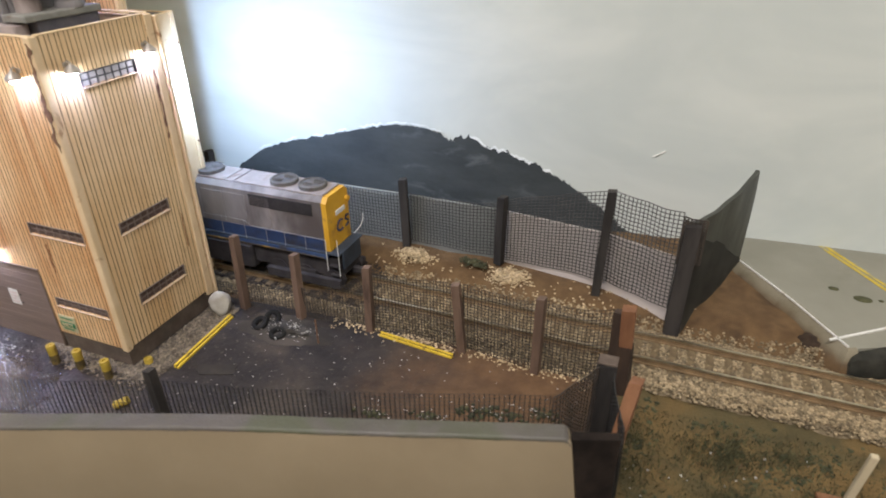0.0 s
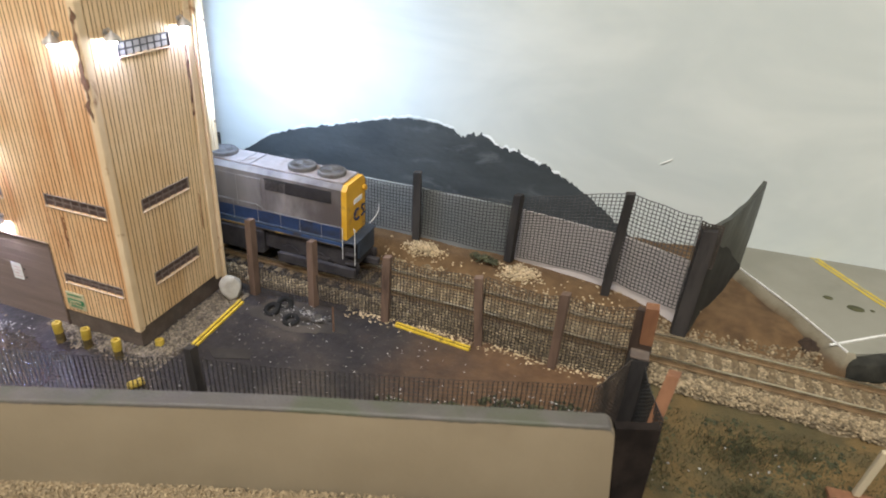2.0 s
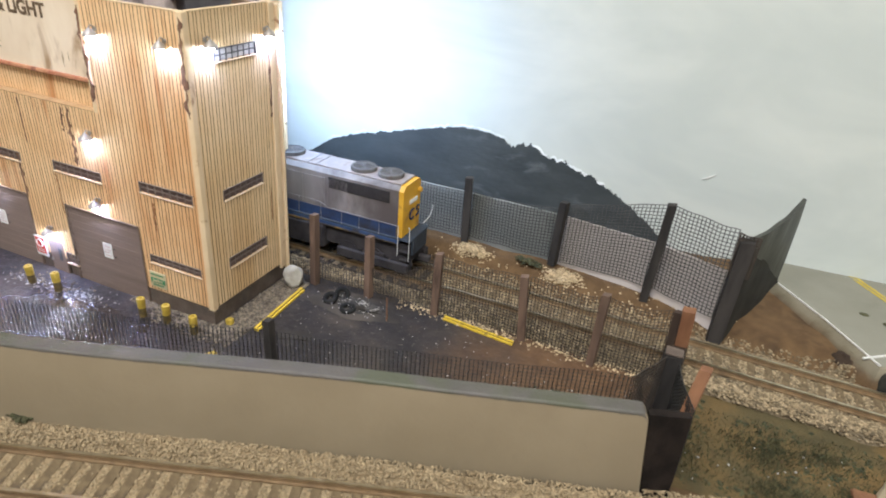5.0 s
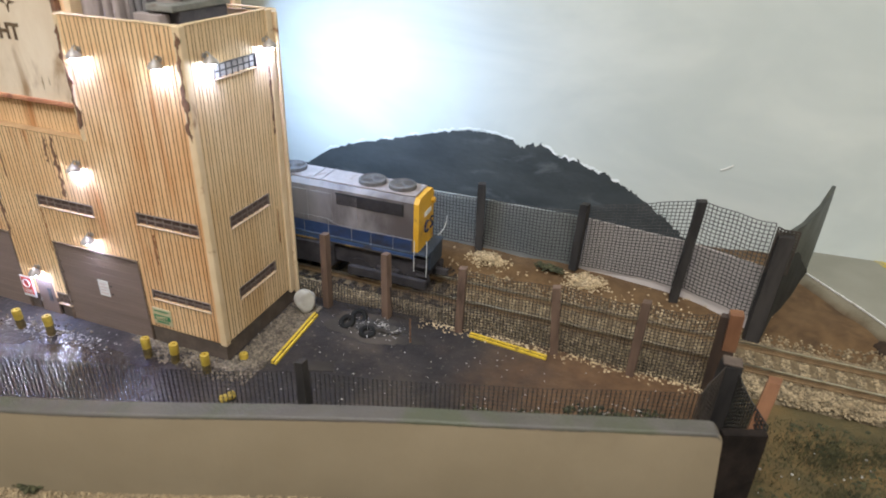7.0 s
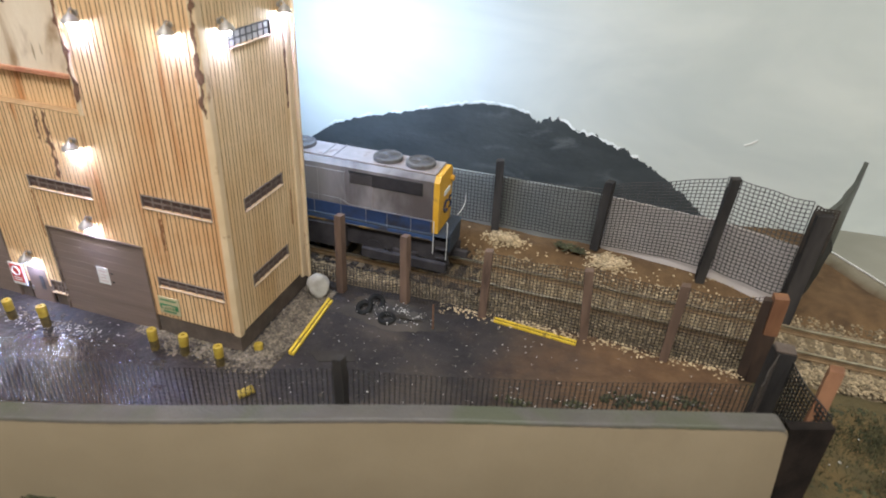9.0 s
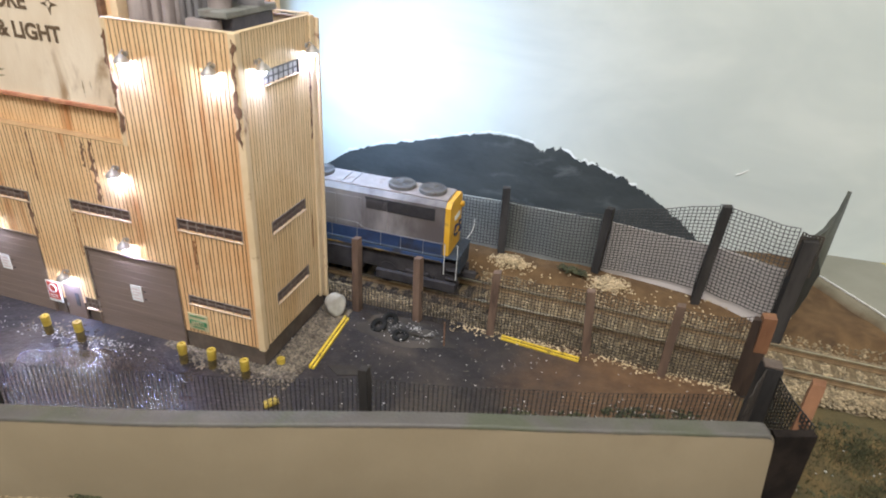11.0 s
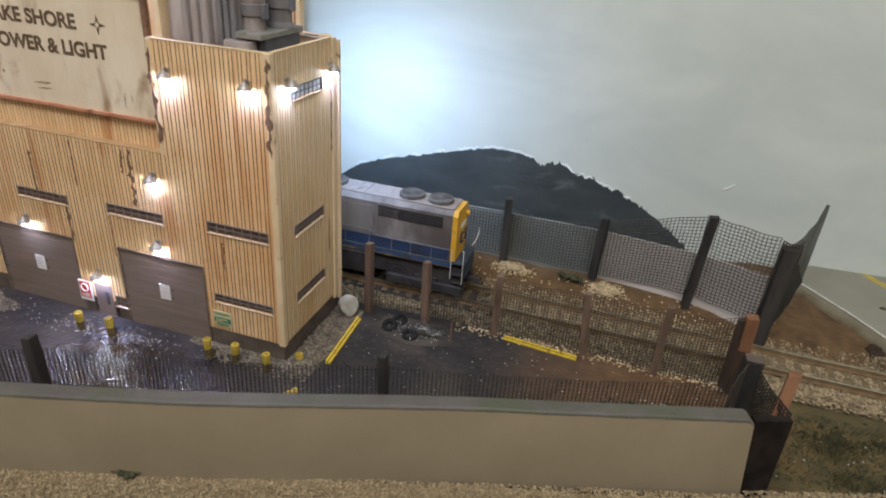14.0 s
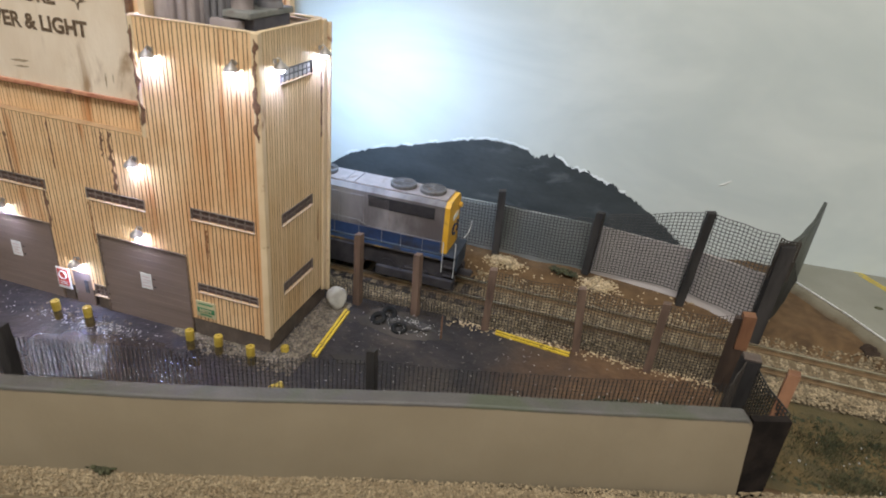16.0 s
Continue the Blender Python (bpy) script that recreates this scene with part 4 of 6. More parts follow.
def lamp_proto():
    """A gooseneck wall lamp; its wall is the plane y = 0 and it reaches towards -y."""
    root = thing("wall_lamp", (0, 0, 0), "small grey gooseneck wall lamp, lit white", "lamp", group="wall lamps of the power house")
    bm = bmesh.new()
    cyl(bm, (0, 0, 1.6), (0, -0.6, 1.6), 0.9, n=10)
    part("wall_plate", bm, SHADE, root)
    bm = bmesh.new()
    tube(bm, [(0, -0.5, 1.6), (0, -0.9, 2.4), (0, -1.5, 2.9), (0, -2.3, 2.6), (0, -2.7, 1.9)], 0.32)
    part("arm", bm, SHADE, root)
    bm = bmesh.new()
    spun(bm, ((2.6, -0.9), (2.45, -0.2), (1.5, 0.9), (0.6, 1.6), (0.4, 2.0), (0.2, 2.0), (0.5, 1.3), (1.3, 0.75), (2.25, -0.25), (2.48, -0.9)), (0, -2.7, 0.2), 16)
    part("shade", bm, SHADE, root, smooth=True)
    bm = bmesh.new()
    bmesh.ops.create_uvsphere(bm, u_segments=12, v_segments=8, radius=1.45, matrix=Matrix.Translation((0, -2.7, -0.55)))
    part("bulb", bm, BULB, root, "glowing white bulb", smooth=True)
    return root


LAMPS = [  # plan place of the wall point, heading of the wall, power
    (-42.3, 0, 119.0, 0, 1.0), (-8.8, 0, 119.0, 0, 1.0), (-55.5, 0, 76.5, 0, 0.8), (-128.4, 0, 44.2, 0, 0.55), (-57.6, 0, 46.3, 0, 0.55), (-93.3, 0, 23.6, 0, 0.8),
    (0.5, 9.3, 119.5, 90, 0.9), (0.5, 43.0, 119.5, 90, 1.0), (-52.0, 4.0, 157.5, 0, 1.6), (-26.0, 53.0, 164.5, 0, 1.6), (-146, 4.0, 157.5, 0, 1.6), (-160, 0, 76.5, 0, 0.8), (-150.5, 0, 106.0, 0, 0.9)]
proto = lamp_proto()
for i, (x, y, z, turn, power) in enumerate(LAMPS):
    m = pose(x * U, y * U, z * U, 0, 0, turn)
    if i == 0:
        proto.matrix_basis = m
    else:
        copy_thing(proto, m)
    data = bpy.data.lights.new("wall_lamp_source", "SPOT")
    data.energy, data.color, data.shadow_soft_size = 0.068 * power, (0.34, 0.39, 1.0), 0.0012
    data.spot_size, data.spot_blend = radians(150), 1.0
    ob = new("wall_lamp_source", data)
    ob.matrix_world = m @ look((0, -1.9 * U, -1.3 * U), (0, -1.3 * U, -10 * U))


def round_block(bm, x0, x1, y0, y1, z0, z1, r, taper=0.0):
    """An upright block with broadly rounded corners."""
    cx, cy, hx, hy = (x0 + x1) / 2, (y0 + y1) / 2, (x1 - x0) / 2 - r, (y1 - y0) / 2 - r
    rings = []
    for z, k in ((z0, 1.0), (z1 - 0.8, 1.0 - taper), (z1, 0.965 - taper)):
        ring = []
        for sx, sy, a0 in ((1, 1, 0), (-1, 1, 90), (-1, -1, 180), (1, -1, 270)):
            for a in (0, 18, 36, 54, 72, 90):
                t = radians(a0 + a)
                ring.append(bm.verts.new((cx + k * (sx * hx + r * math.cos(t)), cy + k * (sy * hy + r * math.sin(t)), z)))
        rings.append(ring)
    n = len(rings[0])
    for a, b in zip(rings, rings[1:]):
        for k in range(n):
            bm.faces.new((a[k], a[(k + 1) % n], b[(k + 1) % n], b[k]))
    bm.faces.new(rings[0][::-1])
    bm.faces.new(rings[-1])


TANK_DARK = surf("blue_grey_metal", (0.13, 0.126, 0.13), (0.20, 0.19, 0.193), 120, (0.16, 0.12, 0.10), 60, 0.55, 0.7, rough=0.7, stretch=(1, 1, 0.3))
PIPE_GREY = surf("dusty_green_grey", (0.17, 0.172, 0.155), (0.25, 0.245, 0.22), 150, (0.12, 0.08, 0.06), 90, rough=0.7)
CABLE = surf("dusty_cable", (0.12, 0.11, 0.10), (0.25, 0.235, 0.215), 300, rough=0.6)


def transformer():
    root = thing("transformer", (-30, 20, 120), "dusty brown transformer with bushings and bundled wires on the tower roof", "transformer")
    bm = bmesh.new()
    round_block(bm, -47.5, -25, 6, 42, 120, 149, 5.5, 0.03)
    part("tank", bm, TANK, root, "dusty brown rounded tank", smooth=True)
    bm = bmesh.new()
    round_block(bm, -47.0, -27, 7, 40, 149.1, 157.5, 4.5)
    part("upper_tank", bm, TANK, root, smooth=True)
    bm = bmesh.new()
    round_block(bm, -48.0, -26.4, 6.2, 41, 157.5, 158.6, 4.8)
    part("lid", bm, TANK, root, smooth=True)
    for k, x in enumerate((-37.5, -33.4, -29.3)):
        bm = bmesh.new()
        round_block(bm, x, x + 2.6, 4.2, 9, 121, 148 - k, 1.2)
        part("cooling_fin", bm, TANK, root, smooth=True)
    bm = bmesh.new()
    round_block(bm, -25.4, -16.5, 8, 40, 120, 150, 3.6, 0.02)
    part("side_tank", bm, TANK_DARK, root, "blue-grey side tank", smooth=True)
    for k in range(3):
        bm = bmesh.new()
        round_block(bm, -24.6 + k * 2.8, -22.6 + k * 2.8, 6.6, 9.5, 121, 148.5, 0.9)
        part("cooling_fin", bm, TANK_DARK, root, smooth=True)
    bm = bmesh.new()
    round_block(bm, -27.6, -19.4, 12, 30, 150.1, 157.0, 1.8, 0.08)
    part("conservator_foot", bm, PIPE_GREY, root, "pale green-grey bracket", smooth=True)
    bm = bmesh.new()
    cyl(bm, (-38, 15, 160.2), (-21, 20, 159.0), 3.0, 2.6, 16)
    part("conservator", bm, PIPE_GREY, root, "dusty green-grey drum", smooth=True)
    # platform with the two bushings
    bm = bmesh.new()
    round_block(bm, -21, -9.5, 3.2, 9.4, 120, 133.4, 1.6, 0.04)
    part("support_block", bm, TANK, root, smooth=True)
    bm = bmesh.new()
    box(bm, -15.5, -6.8, 9.6, 34, 120, 134.0, 0.3)
    part("cabinet", bm, CABINET_BLUE, root, "dark blue-grey cabinet")
    bm = bmesh.new()
    box(bm, -16.3, -5.8, 5.2, 35, 134.1, 136.4, 0.35)
    part("platform", bm, PIPE_GREY, root, "dusty green-grey platform")
    for cx, cy, z0, top, r, mat in ((-13.6, 13.4, 133.6, 152.4, 4.2, TANK), (-10.2, 26, 136.4, 153.2, 4.5, TANK_DARK)):
        bm = bmesh.new()
        h = top - z0
        spun(bm, ((r + 0.2, 0), (r + 0.1, 1.5), (r - 0.3, 2), (r - 0.3, h * 0.62), (r + 0.2, h * 0.66), (r + 0.2, h - 1.4), (r - 0.1, h - 0.5), (r - 1.0, h), (0.3, h)), (cx, cy, z0), 22)
        pot = part("bushing", bm, mat, root, "dusty bushing pot with a dark band", smooth=True)
        bm = bmesh.new()
        spun(bm, ((r + 0.05, h * 0.40), (r + 0.35, h * 0.42), (r + 0.35, h * 0.62), (r + 0.05, h * 0.64)), (cx, cy, z0), 22)
        part("band", bm, TANK_DARK, pot, "dark band", smooth=True)
        bm = bmesh.new()
        box(bm, cx + r - 0.4, cx + r + 1.3, cy - 1.6, cy + 1.6, z0 + h * 0.36, z0 + h * 0.64, 0.3)
        part("switch_box", bm, CABINET_BLUE, pot)
        for dx, dy in ((-1.5, -1.2), (1.2, 0.4)):
            bm = bmesh.new()
            spun(bm, ((0.9, 0), (0.75, 1.2), (0.95, 1.6), (0.6, 2.6), (0.8, 3.0), (0.4, 4.4), (0.15, 6.0)), (cx + dx, cy + dy, top - 0.1), 10)
            part("insulator", bm, INSULATOR, pot, smooth=True)
    for x, y in ((-43.3, 18), (-37.4, 17), (-35.0, 21), (-31.0, 20)):
        bm = bmesh.new()
        spun(bm, ((1.3, 0), (1.0, 1.4), (1.2, 1.9), (0.8, 3.2), (0.9, 3.7), (0.45, 5.6), (0.15, 7.0)), (x, y, 158.5), 10)
        part("insulator", bm, INSULATOR, root, smooth=True)
    rng = random.Random(3)
    ends = ((-15.1, 12.2, 158.0), (-12.4, 13.8, 158.0), (-11.7, 24.8, 158.8), (-9.0, 26.4, 158.8))
    for k in range(11):
        bm = bmesh.new()
        a = Vector((-35 + rng.uniform(-2, 3), 14 + rng.uniform(-3, 3), 163.2 + rng.uniform(-1, 1)))
        b = Vector(ends[k % 4])
        mid = (a + b) / 2 + Vector((rng.uniform(-1, 1), rng.uniform(-1.5, 1.5), rng.uniform(1.5, 4.5)))
        pts = [a * (1 - t) ** 2 + mid * 2 * t * (1 - t) + b * t * t for t in (k2 / 8 for k2 in range(9))]
        tube(bm, pts, 0.46, 6)
        part("wire", bm, CABLE if k % 3 else WIRE, root)


CABINET_BLUE = surf("dark_blue_grey_paint", (0.10, 0.10, 0.12), (0.145, 0.14, 0.16), 120, rough=0.6)
transformer()

# ---------------------------------------------------------------- fences
def post(root, a, b, w, mat, label="", square=True, cap=None):
    """A post from its foot a to its top b."""
    a, b = Vector(a), Vector(b)
    bm = bmesh.new()
    vs = box(bm, -w / 2, w / 2, -w / 2, w / 2, 0, 1, 0.0)
    rng = random.Random(int(a.x * 7 + a.y))
    t = rng.uniform(-0.3, 0.3)
    es = [e for e in bm.edges]
    bmesh.ops.bevel(bm, geom=es, offset=0.1, segments=1, affect="EDGES")
    for v in bm.verts:
        k = v.co.z
        c, s = math.cos(t), math.sin(t)
        p = a.lerp(b, k)
        v.co = Vector((p.x + c * v.co.x - s * v.co.y, p.y + s * v.co.x + c * v.co.y, p.z + (0.5 * (v.co.x / w) if k > 0.5 else 0)))
    return part("post", bm, mat, root, label)


def mesh_panel(root, a, b, z0a, z1a, z0b, z1b, mat, cell=1.75, r=0.24, rh=None, sag=0.8, wave=1.0, seed=0, label=""):
    """Wire mesh between two plan points, gently waved, as real crossing wires."""
    a, b = Vector(a), Vector(b)
    d = (b - a)
    length = d.length
    d.normalize()
    n = Vector((-d.y, d.x))
    cols = max(3, int(length / cell))
    rows = max(3, int(max(z1a - z0a, z1b - z0b) / cell))

    def at(i, j):
        u, v = i / cols, j / rows
        off = wave * (math.sin(u * 5.1 + seed) * 0.8 + math.sin(v * 3 + u * 9 + seed * 2) * 0.35)
        dip = sag * math.sin(math.pi * u) * v
        z = (z0a + (z0b - z0a) * u) * (1 - v) + (z1a + (z1b - z1a) * u) * v - dip + 0.25 * math.sin(u * 13 + seed)
        p = a + d * (length * u) + n * off
        return Vector((p.x, p.y, z))
    verts, faces = [], []

    def strip(pts, across, r=r):
        k0 = len(verts)
        for p in pts:
            for s1, s2 in ((-1, -1), (1, -1), (1, 1), (-1, 1)):
                q = p + across * (r * s1)
                verts.append((q.x + n.x * r * s2 * 0.6, q.y + n.y * r * s2 * 0.6, q.z))
        for m in range(len(pts) - 1):
            o = k0 + 4 * m
            for s in range(4):
                faces.append((o + s, o + (s + 1) % 4, o + 4 + (s + 1) % 4, o + 4 + s))
    d3, up = Vector((d.x, d.y, 0)), Vector((0, 0, 1))
    for i in range(cols + 1):
        strip([at(i, j) for j in range(0, rows + 1, 2)] + ([at(i, rows)] if rows % 2 else []), d3)
    for j in range(rows + 1):
        strip([at(i, j) for i in range(0, cols + 1, 2)] + ([at(cols, j)] if cols % 2 else []), up, r if rh is None else rh)
    me = bpy.data.meshes.new("wire_mesh")
    base = np.array(root["base"], np.float32)
    me.from_pydata([tuple(v) for v in ((np.array(verts, np.float32) - base) * U).tolist()], [], faces)
    me.materials.append(mat)
    me.update()
    ob = new("wire_mesh", me)
    ob.parent = root
    tagged(ob, label)
    return ob


TAR = surf("tarred_board", (0.010, 0.008, 0.007), (0.024, 0.018, 0.015), 120, (0.05, 0.04, 0.03), 90, 0.62, 0.75, rough=0.9, spec=0.12, bump=0.4)
SHEET_GREY = surf("dark_grey_sheet", (0.036, 0.038, 0.030), (0.050, 0.052, 0.042), 60, (0.025, 0.025, 0.021), 40, rough=0.45, bump=0.25)
MESH_GREY = surf("grey_mesh_wire", (0.038, 0.038, 0.038), (0.075, 0.073, 0.07), 200, rough=0.6, bump=0)


def yard_fence():
    root = thing("mesh_fence", (100, 55, 1), "low sagging brown wire-mesh fence on wooden posts beside the yard track", "fence")
    posts = [((16.5, 51.5, 1), (15.4, 53.8, 38.4)), ((45.2, 54, 1), (43.6, 57.0, 33.0)), ((79, 56.5, 1), (79.2, 57.0, 34.0)), ((121.5, 57, 1), (118.8, 56.6, 34.6)),
             ((153.0, 55.0, 1), (153.6, 54.8, 37.4))]
    for a, b in posts:
        post(root, a, b, 3.4, WOOD_BROWN, "rough brown wooden post")
    post(root, (186.5, 57.5, 0), (185.5, 55.8, 23.9), 4.7, WOOD_DARK, "dark brown foot of the broad post")
    post(root, (185.5, 55.8, 24), (184.8, 54.6, 40.5), 4.8, WOOD_ORANGE, "broad orange-brown wooden post")
    # added dark post: the broad post's left face in shade
    post(root, (182.2, 57.0, 0), (181.6, 55.4, 38.0), 3.4, WOOD_DARK, "dark post standing in for the broad post's shaded side")
    ends = [(-3.0, 50.5)] + [(a[0], a[1]) for a, b in posts] + [(184.0, 57.5)]
    tops = [(13.8, 14.6), (14.6, 17.6), (17.6, 31.5), (32.5, 33.8), (34.0, 35.2), (35.2, 36.6)]
    for k, (p, q) in enumerate(zip(ends, ends[1:])):
        mesh_panel(root, (p[0], p[1] + 1.5), (q[0], q[1] + 1.5), 1.0, tops[k][0], 1.0, tops[k][1], MESH_BROWN, cell=1.45, r=0.135, rh=0.11, seed=k * 1.7, sag=5.0 if k == 2 else 1.6, label="brown sagging wire mesh")


yard_fence()


def back_fence():
    root = thing("mesh_fence", (120, 115, 10), "tall dark wire-mesh fence on black posts in front of the backdrop", "fence")
    posts = [((-47, 116, 8), (-47, 115, 49)), ((68.7, 118, 11), (68.3, 117, 48)), ((118.3, 116.7, 11), (119.6, 115.6, 47)),
             ((166.5, 110, 8), (168.6, 107.6, 60.8))]
    for a, b in posts:
        post(root, a, b, 3.9, WOOD_BLACK, "blackened wooden post")
    ends = [(a[0], a[1]) for a, b in posts] + [(197.6, 98.5)]
    zt = [(38.5, 38.5), (38.5, 41), (44, 58.5), (59, 58.6)]
    for k, (p, q) in enumerate(zip(ends, ends[1:])):
        mesh_panel(root, (p[0], p[1] + 2.6), (q[0], q[1] + 2.6), 13 if k < 3 else 15, zt[k][0], (13, 13, 15, 14)[k], zt[k][1], MESH_GREY, cell=1.75, r=0.175, rh=0.155, seed=k * 2.3, wave=0.7, sag=0.4, label="dark wire mesh")
    post(root, (200.6, 97.6, 2), (201.4, 98.4, 55.5), 6.0, WOOD_BLACK, "blackened leaning post")
    mesh_panel(root, (197.8, 97.2), (206.2, 99.0), 38, 59, 38, 57.5, MESH_BROWN, cell=1.3, r=0.3, rh=0.26, seed=6, wave=0.5, label="brown mesh wrapped round the corner post")

    # black sheet from the corner post to the backdrop: hanging part below, folded-over part above a slanting crease
    def along(table, u):
        for (a, za), (b, zb) in zip(table, table[1:]):
            if a <= u <= b:
                return za + (zb - za) * (u - a) / (b - a)
        return table[-1][1]

    def sheet(name, low, high, bow, mat, label, thick=0.5):
        bm = bmesh.new()
        cols = []
        for i in range(45):
            u = i / 44
            zl, zh = along(low, u), along(high, u)
            x, y = 203.6 + 21.8 * u, 98.2 + 48.5 * u
            ring = []
            for side in (0, 1):
                for k in range(9):
                    v = (k if side == 0 else 8 - k) / 8
                    w = 0.55 * noise.noise((u * 5, v * 1.2, bow)) + 0.1 * noise.noise((u * 25, v * 2, 7)) + bow * math.sin(math.pi * u) * v - (thick if side else 0)
                    ring.append(bm.verts.new((x + w * 0.92, y - w * 0.39, zl + (zh - zl) * v)))
            cols.append(ring)
        for a, b in zip(cols, cols[1:]):
            for k in range(18):
                bm.faces.new((a[k], b[k], b[(k + 1) % 18], a[(k + 1) % 18]))
        bm.faces.new(cols[0])
        bm.faces.new(cols[-1][::-1])
        part(name, bm, mat, root, label, smooth=True)

    sheet("black_sheet", ((0, 2.0), (0.3, 6.5), (1, 17.2)), ((0, 53.5), (0.5, 37.5), (1, 19.4)), 0.0, SHEET_BLACK, "torn black sheet hanging from the corner post")
    sheet("bent_flap", ((0, 50.5), (0.5, 36.5), (1, 18.6)), ((0, 56.6), (0.25, 57.4), (0.5, 59.2), (0.75, 61.6), (0.93, 63.8), (0.95, 64.2), (0.965, 57.5), (1, 54.0)), 1.6, SHEET_GREY, "bent dark grey upper part of the sheet", 1.7)
    # low pale board along the foot of the fence
    for k, (p, q) in enumerate(zip(ends, ends[1:])):
        bm = bmesh.new()
        d = (Vector(q) - Vector(p)).normalized()
        nn = Vector((-d.y, d.x))
        o = [Vector(p) + nn * 4.2, Vector(q) + nn * 4.2, Vector(q) + nn * 5.4, Vector(p) + nn * 5.4]
        prism(bm, [(v.x, v.y) for v in o], 6, 37.5)
        part("backing_board", bm, HILL_FOOT if k > 1 else HILL_MIST, root, "dusty grey board behind the mesh")


back_fence()


def front_fence():
    root = thing("mesh_fence", (100, -25, 2), "dark wire-mesh fence on black posts behind the retaining wall", "fence")
    for s, w in ((-60, 3.6), (16.5, 3.6), (129, 2.9)):
        x, y = wall_pt(s, 12.0)
        post(root, (x + 0.8, y, 1.5), (x - 0.6, y, 49.2), w, WOOD_BLACK, "blackened wooden post")
    ss = (-60, 16.5, 129, 244)
    for k, (s, t) in enumerate(zip(ss, ss[1:])):
        mesh_panel(root, wall_pt(s, 13.6), wall_pt(t, 13.6), 2.0, 43.5, 2.0, 43.5, MESH_DARK, cell=1.42, r=0.14, rh=0.06, seed=k * 1.3, sag=0.8, wave=0.6, label="dark wire mesh")
    e = wall_pt(244, 13.6)
    mesh_panel(root, e, (182.5, 25), 2.0, 44, 2.0, 38, MESH_BROWN, cell=1.7, r=0.22, seed=4, label="dark wire mesh")
    mesh_panel(root, (190.5, -2.0), (184.5, 26), 2.0, 38, 2.0, 37, MESH_DARK, cell=1.6, r=0.26, seed=5, label="dark wire mesh")
    post(root, (181, 23, 1.5), (182.3, 24.7, 38.8), 5.8, WOOD_BLACK, "blackened square post")
    bm = bmesh.new()
    box(bm, 179.4, 185.4, 22.2, 27.2, 39.0, 39.8, 0.2)
    part("post_cap", bm, PLINTH, root, "pale grey post top")
    post(root, (188.4, 1.5, 20), (192.0, 10.0, 46.0), 3.8, WOOD_ORANGE, "leaning orange-brown wooden post")
    # black end board in line with the wall
    a, b = wall_pt(WALL_END + 0.2, 2.0), wall_pt(WALL_END + 13.0, 2.6)
    c, d = wall_pt(WALL_END + 13.0, 5.4), wall_pt(WALL_END + 0.2, 5.0)
    bm = bmesh.new()
    lo = [bm.verts.new((*wall_pt(WALL_END + q, o), 5.0)) for q, o in ((4.7, 2.0), (13.4, 2.6), (13.4, 5.4), (4.7, 5.0))]
    hi = [bm.verts.new((*p, 39.0)) for p in (a, b, c, d)]
    bm.faces.new(lo[::-1])
    bm.faces.new(hi)
    for k in range(4):
        bm.faces.new((lo[k], lo[(k + 1) % 4], hi[(k + 1) % 4], hi[k]))
    part("end_board", bm, TAR, root, "black board at the end of the wall")


front_fence()


# ---------------------------------------------------------------- road at the back
ROAD_YELLOW = surf("faded_road_yellow", (0.46, 0.33, 0.035), (0.58, 0.43, 0.05), 120, (0.32, 0.30, 0.18), 90, 0.5, 0.66, rough=0.8, bump=0.1)


def road():
    bm = bmesh.new()
    outline = [(225.5, 153.5), (247, 124.5), (262.5, 99), (264.6, 95.4), (300, 111.8), (430, 172), (430, 232), (226, 232), (226, 176)]
    prism(bm, outline, 2.0, 15.0)
    root = solid("road", bm, ROAD, "grey painted board road beside the backdrop", "road", kind="structure")
    for name, pts, w, mat, lab in (("yellow_line", [(260.4, 185), (266.5, 174.8), (275.5, 161.4), (284.4, 147.6), (330, 88)], 0.85, ROAD_YELLOW, "worn double yellow line"), ("yellow_line", [(262.8, 185.5), (268.6, 176.2), (277.6, 162.9), (286.6, 149.4), (333, 88)], 0.85, ROAD_YELLOW, "worn double yellow line"),
                              ("white_cord", [(225.5, 152.7), (246.2, 124.2), (263.9, 95.8)], 0.32, WHITE, "thin white cord along the road edge"), ("white_cord", [(258.0, 98.4), (279.5, 114.6), (300, 128)], 0.45, WHITE, "thin white cord")):
        bm = bmesh.new()
        for p, q in zip(pts, pts[1:]):
            d = (Vector(q) - Vector(p)).normalized()
            nn = Vector((-d.y, d.x)) * w
            prism(bm, [(p[0] + nn.x, p[1] + nn.y), (q[0] + nn.x, q[1] + nn.y), (q[0] - nn.x, q[1] - nn.y), (p[0] - nn.x, p[1] - nn.y)], 15.05, 15.2 if mat is ROAD_YELLOW else 15.7)
        part(name, bm, mat, root, lab)


road()


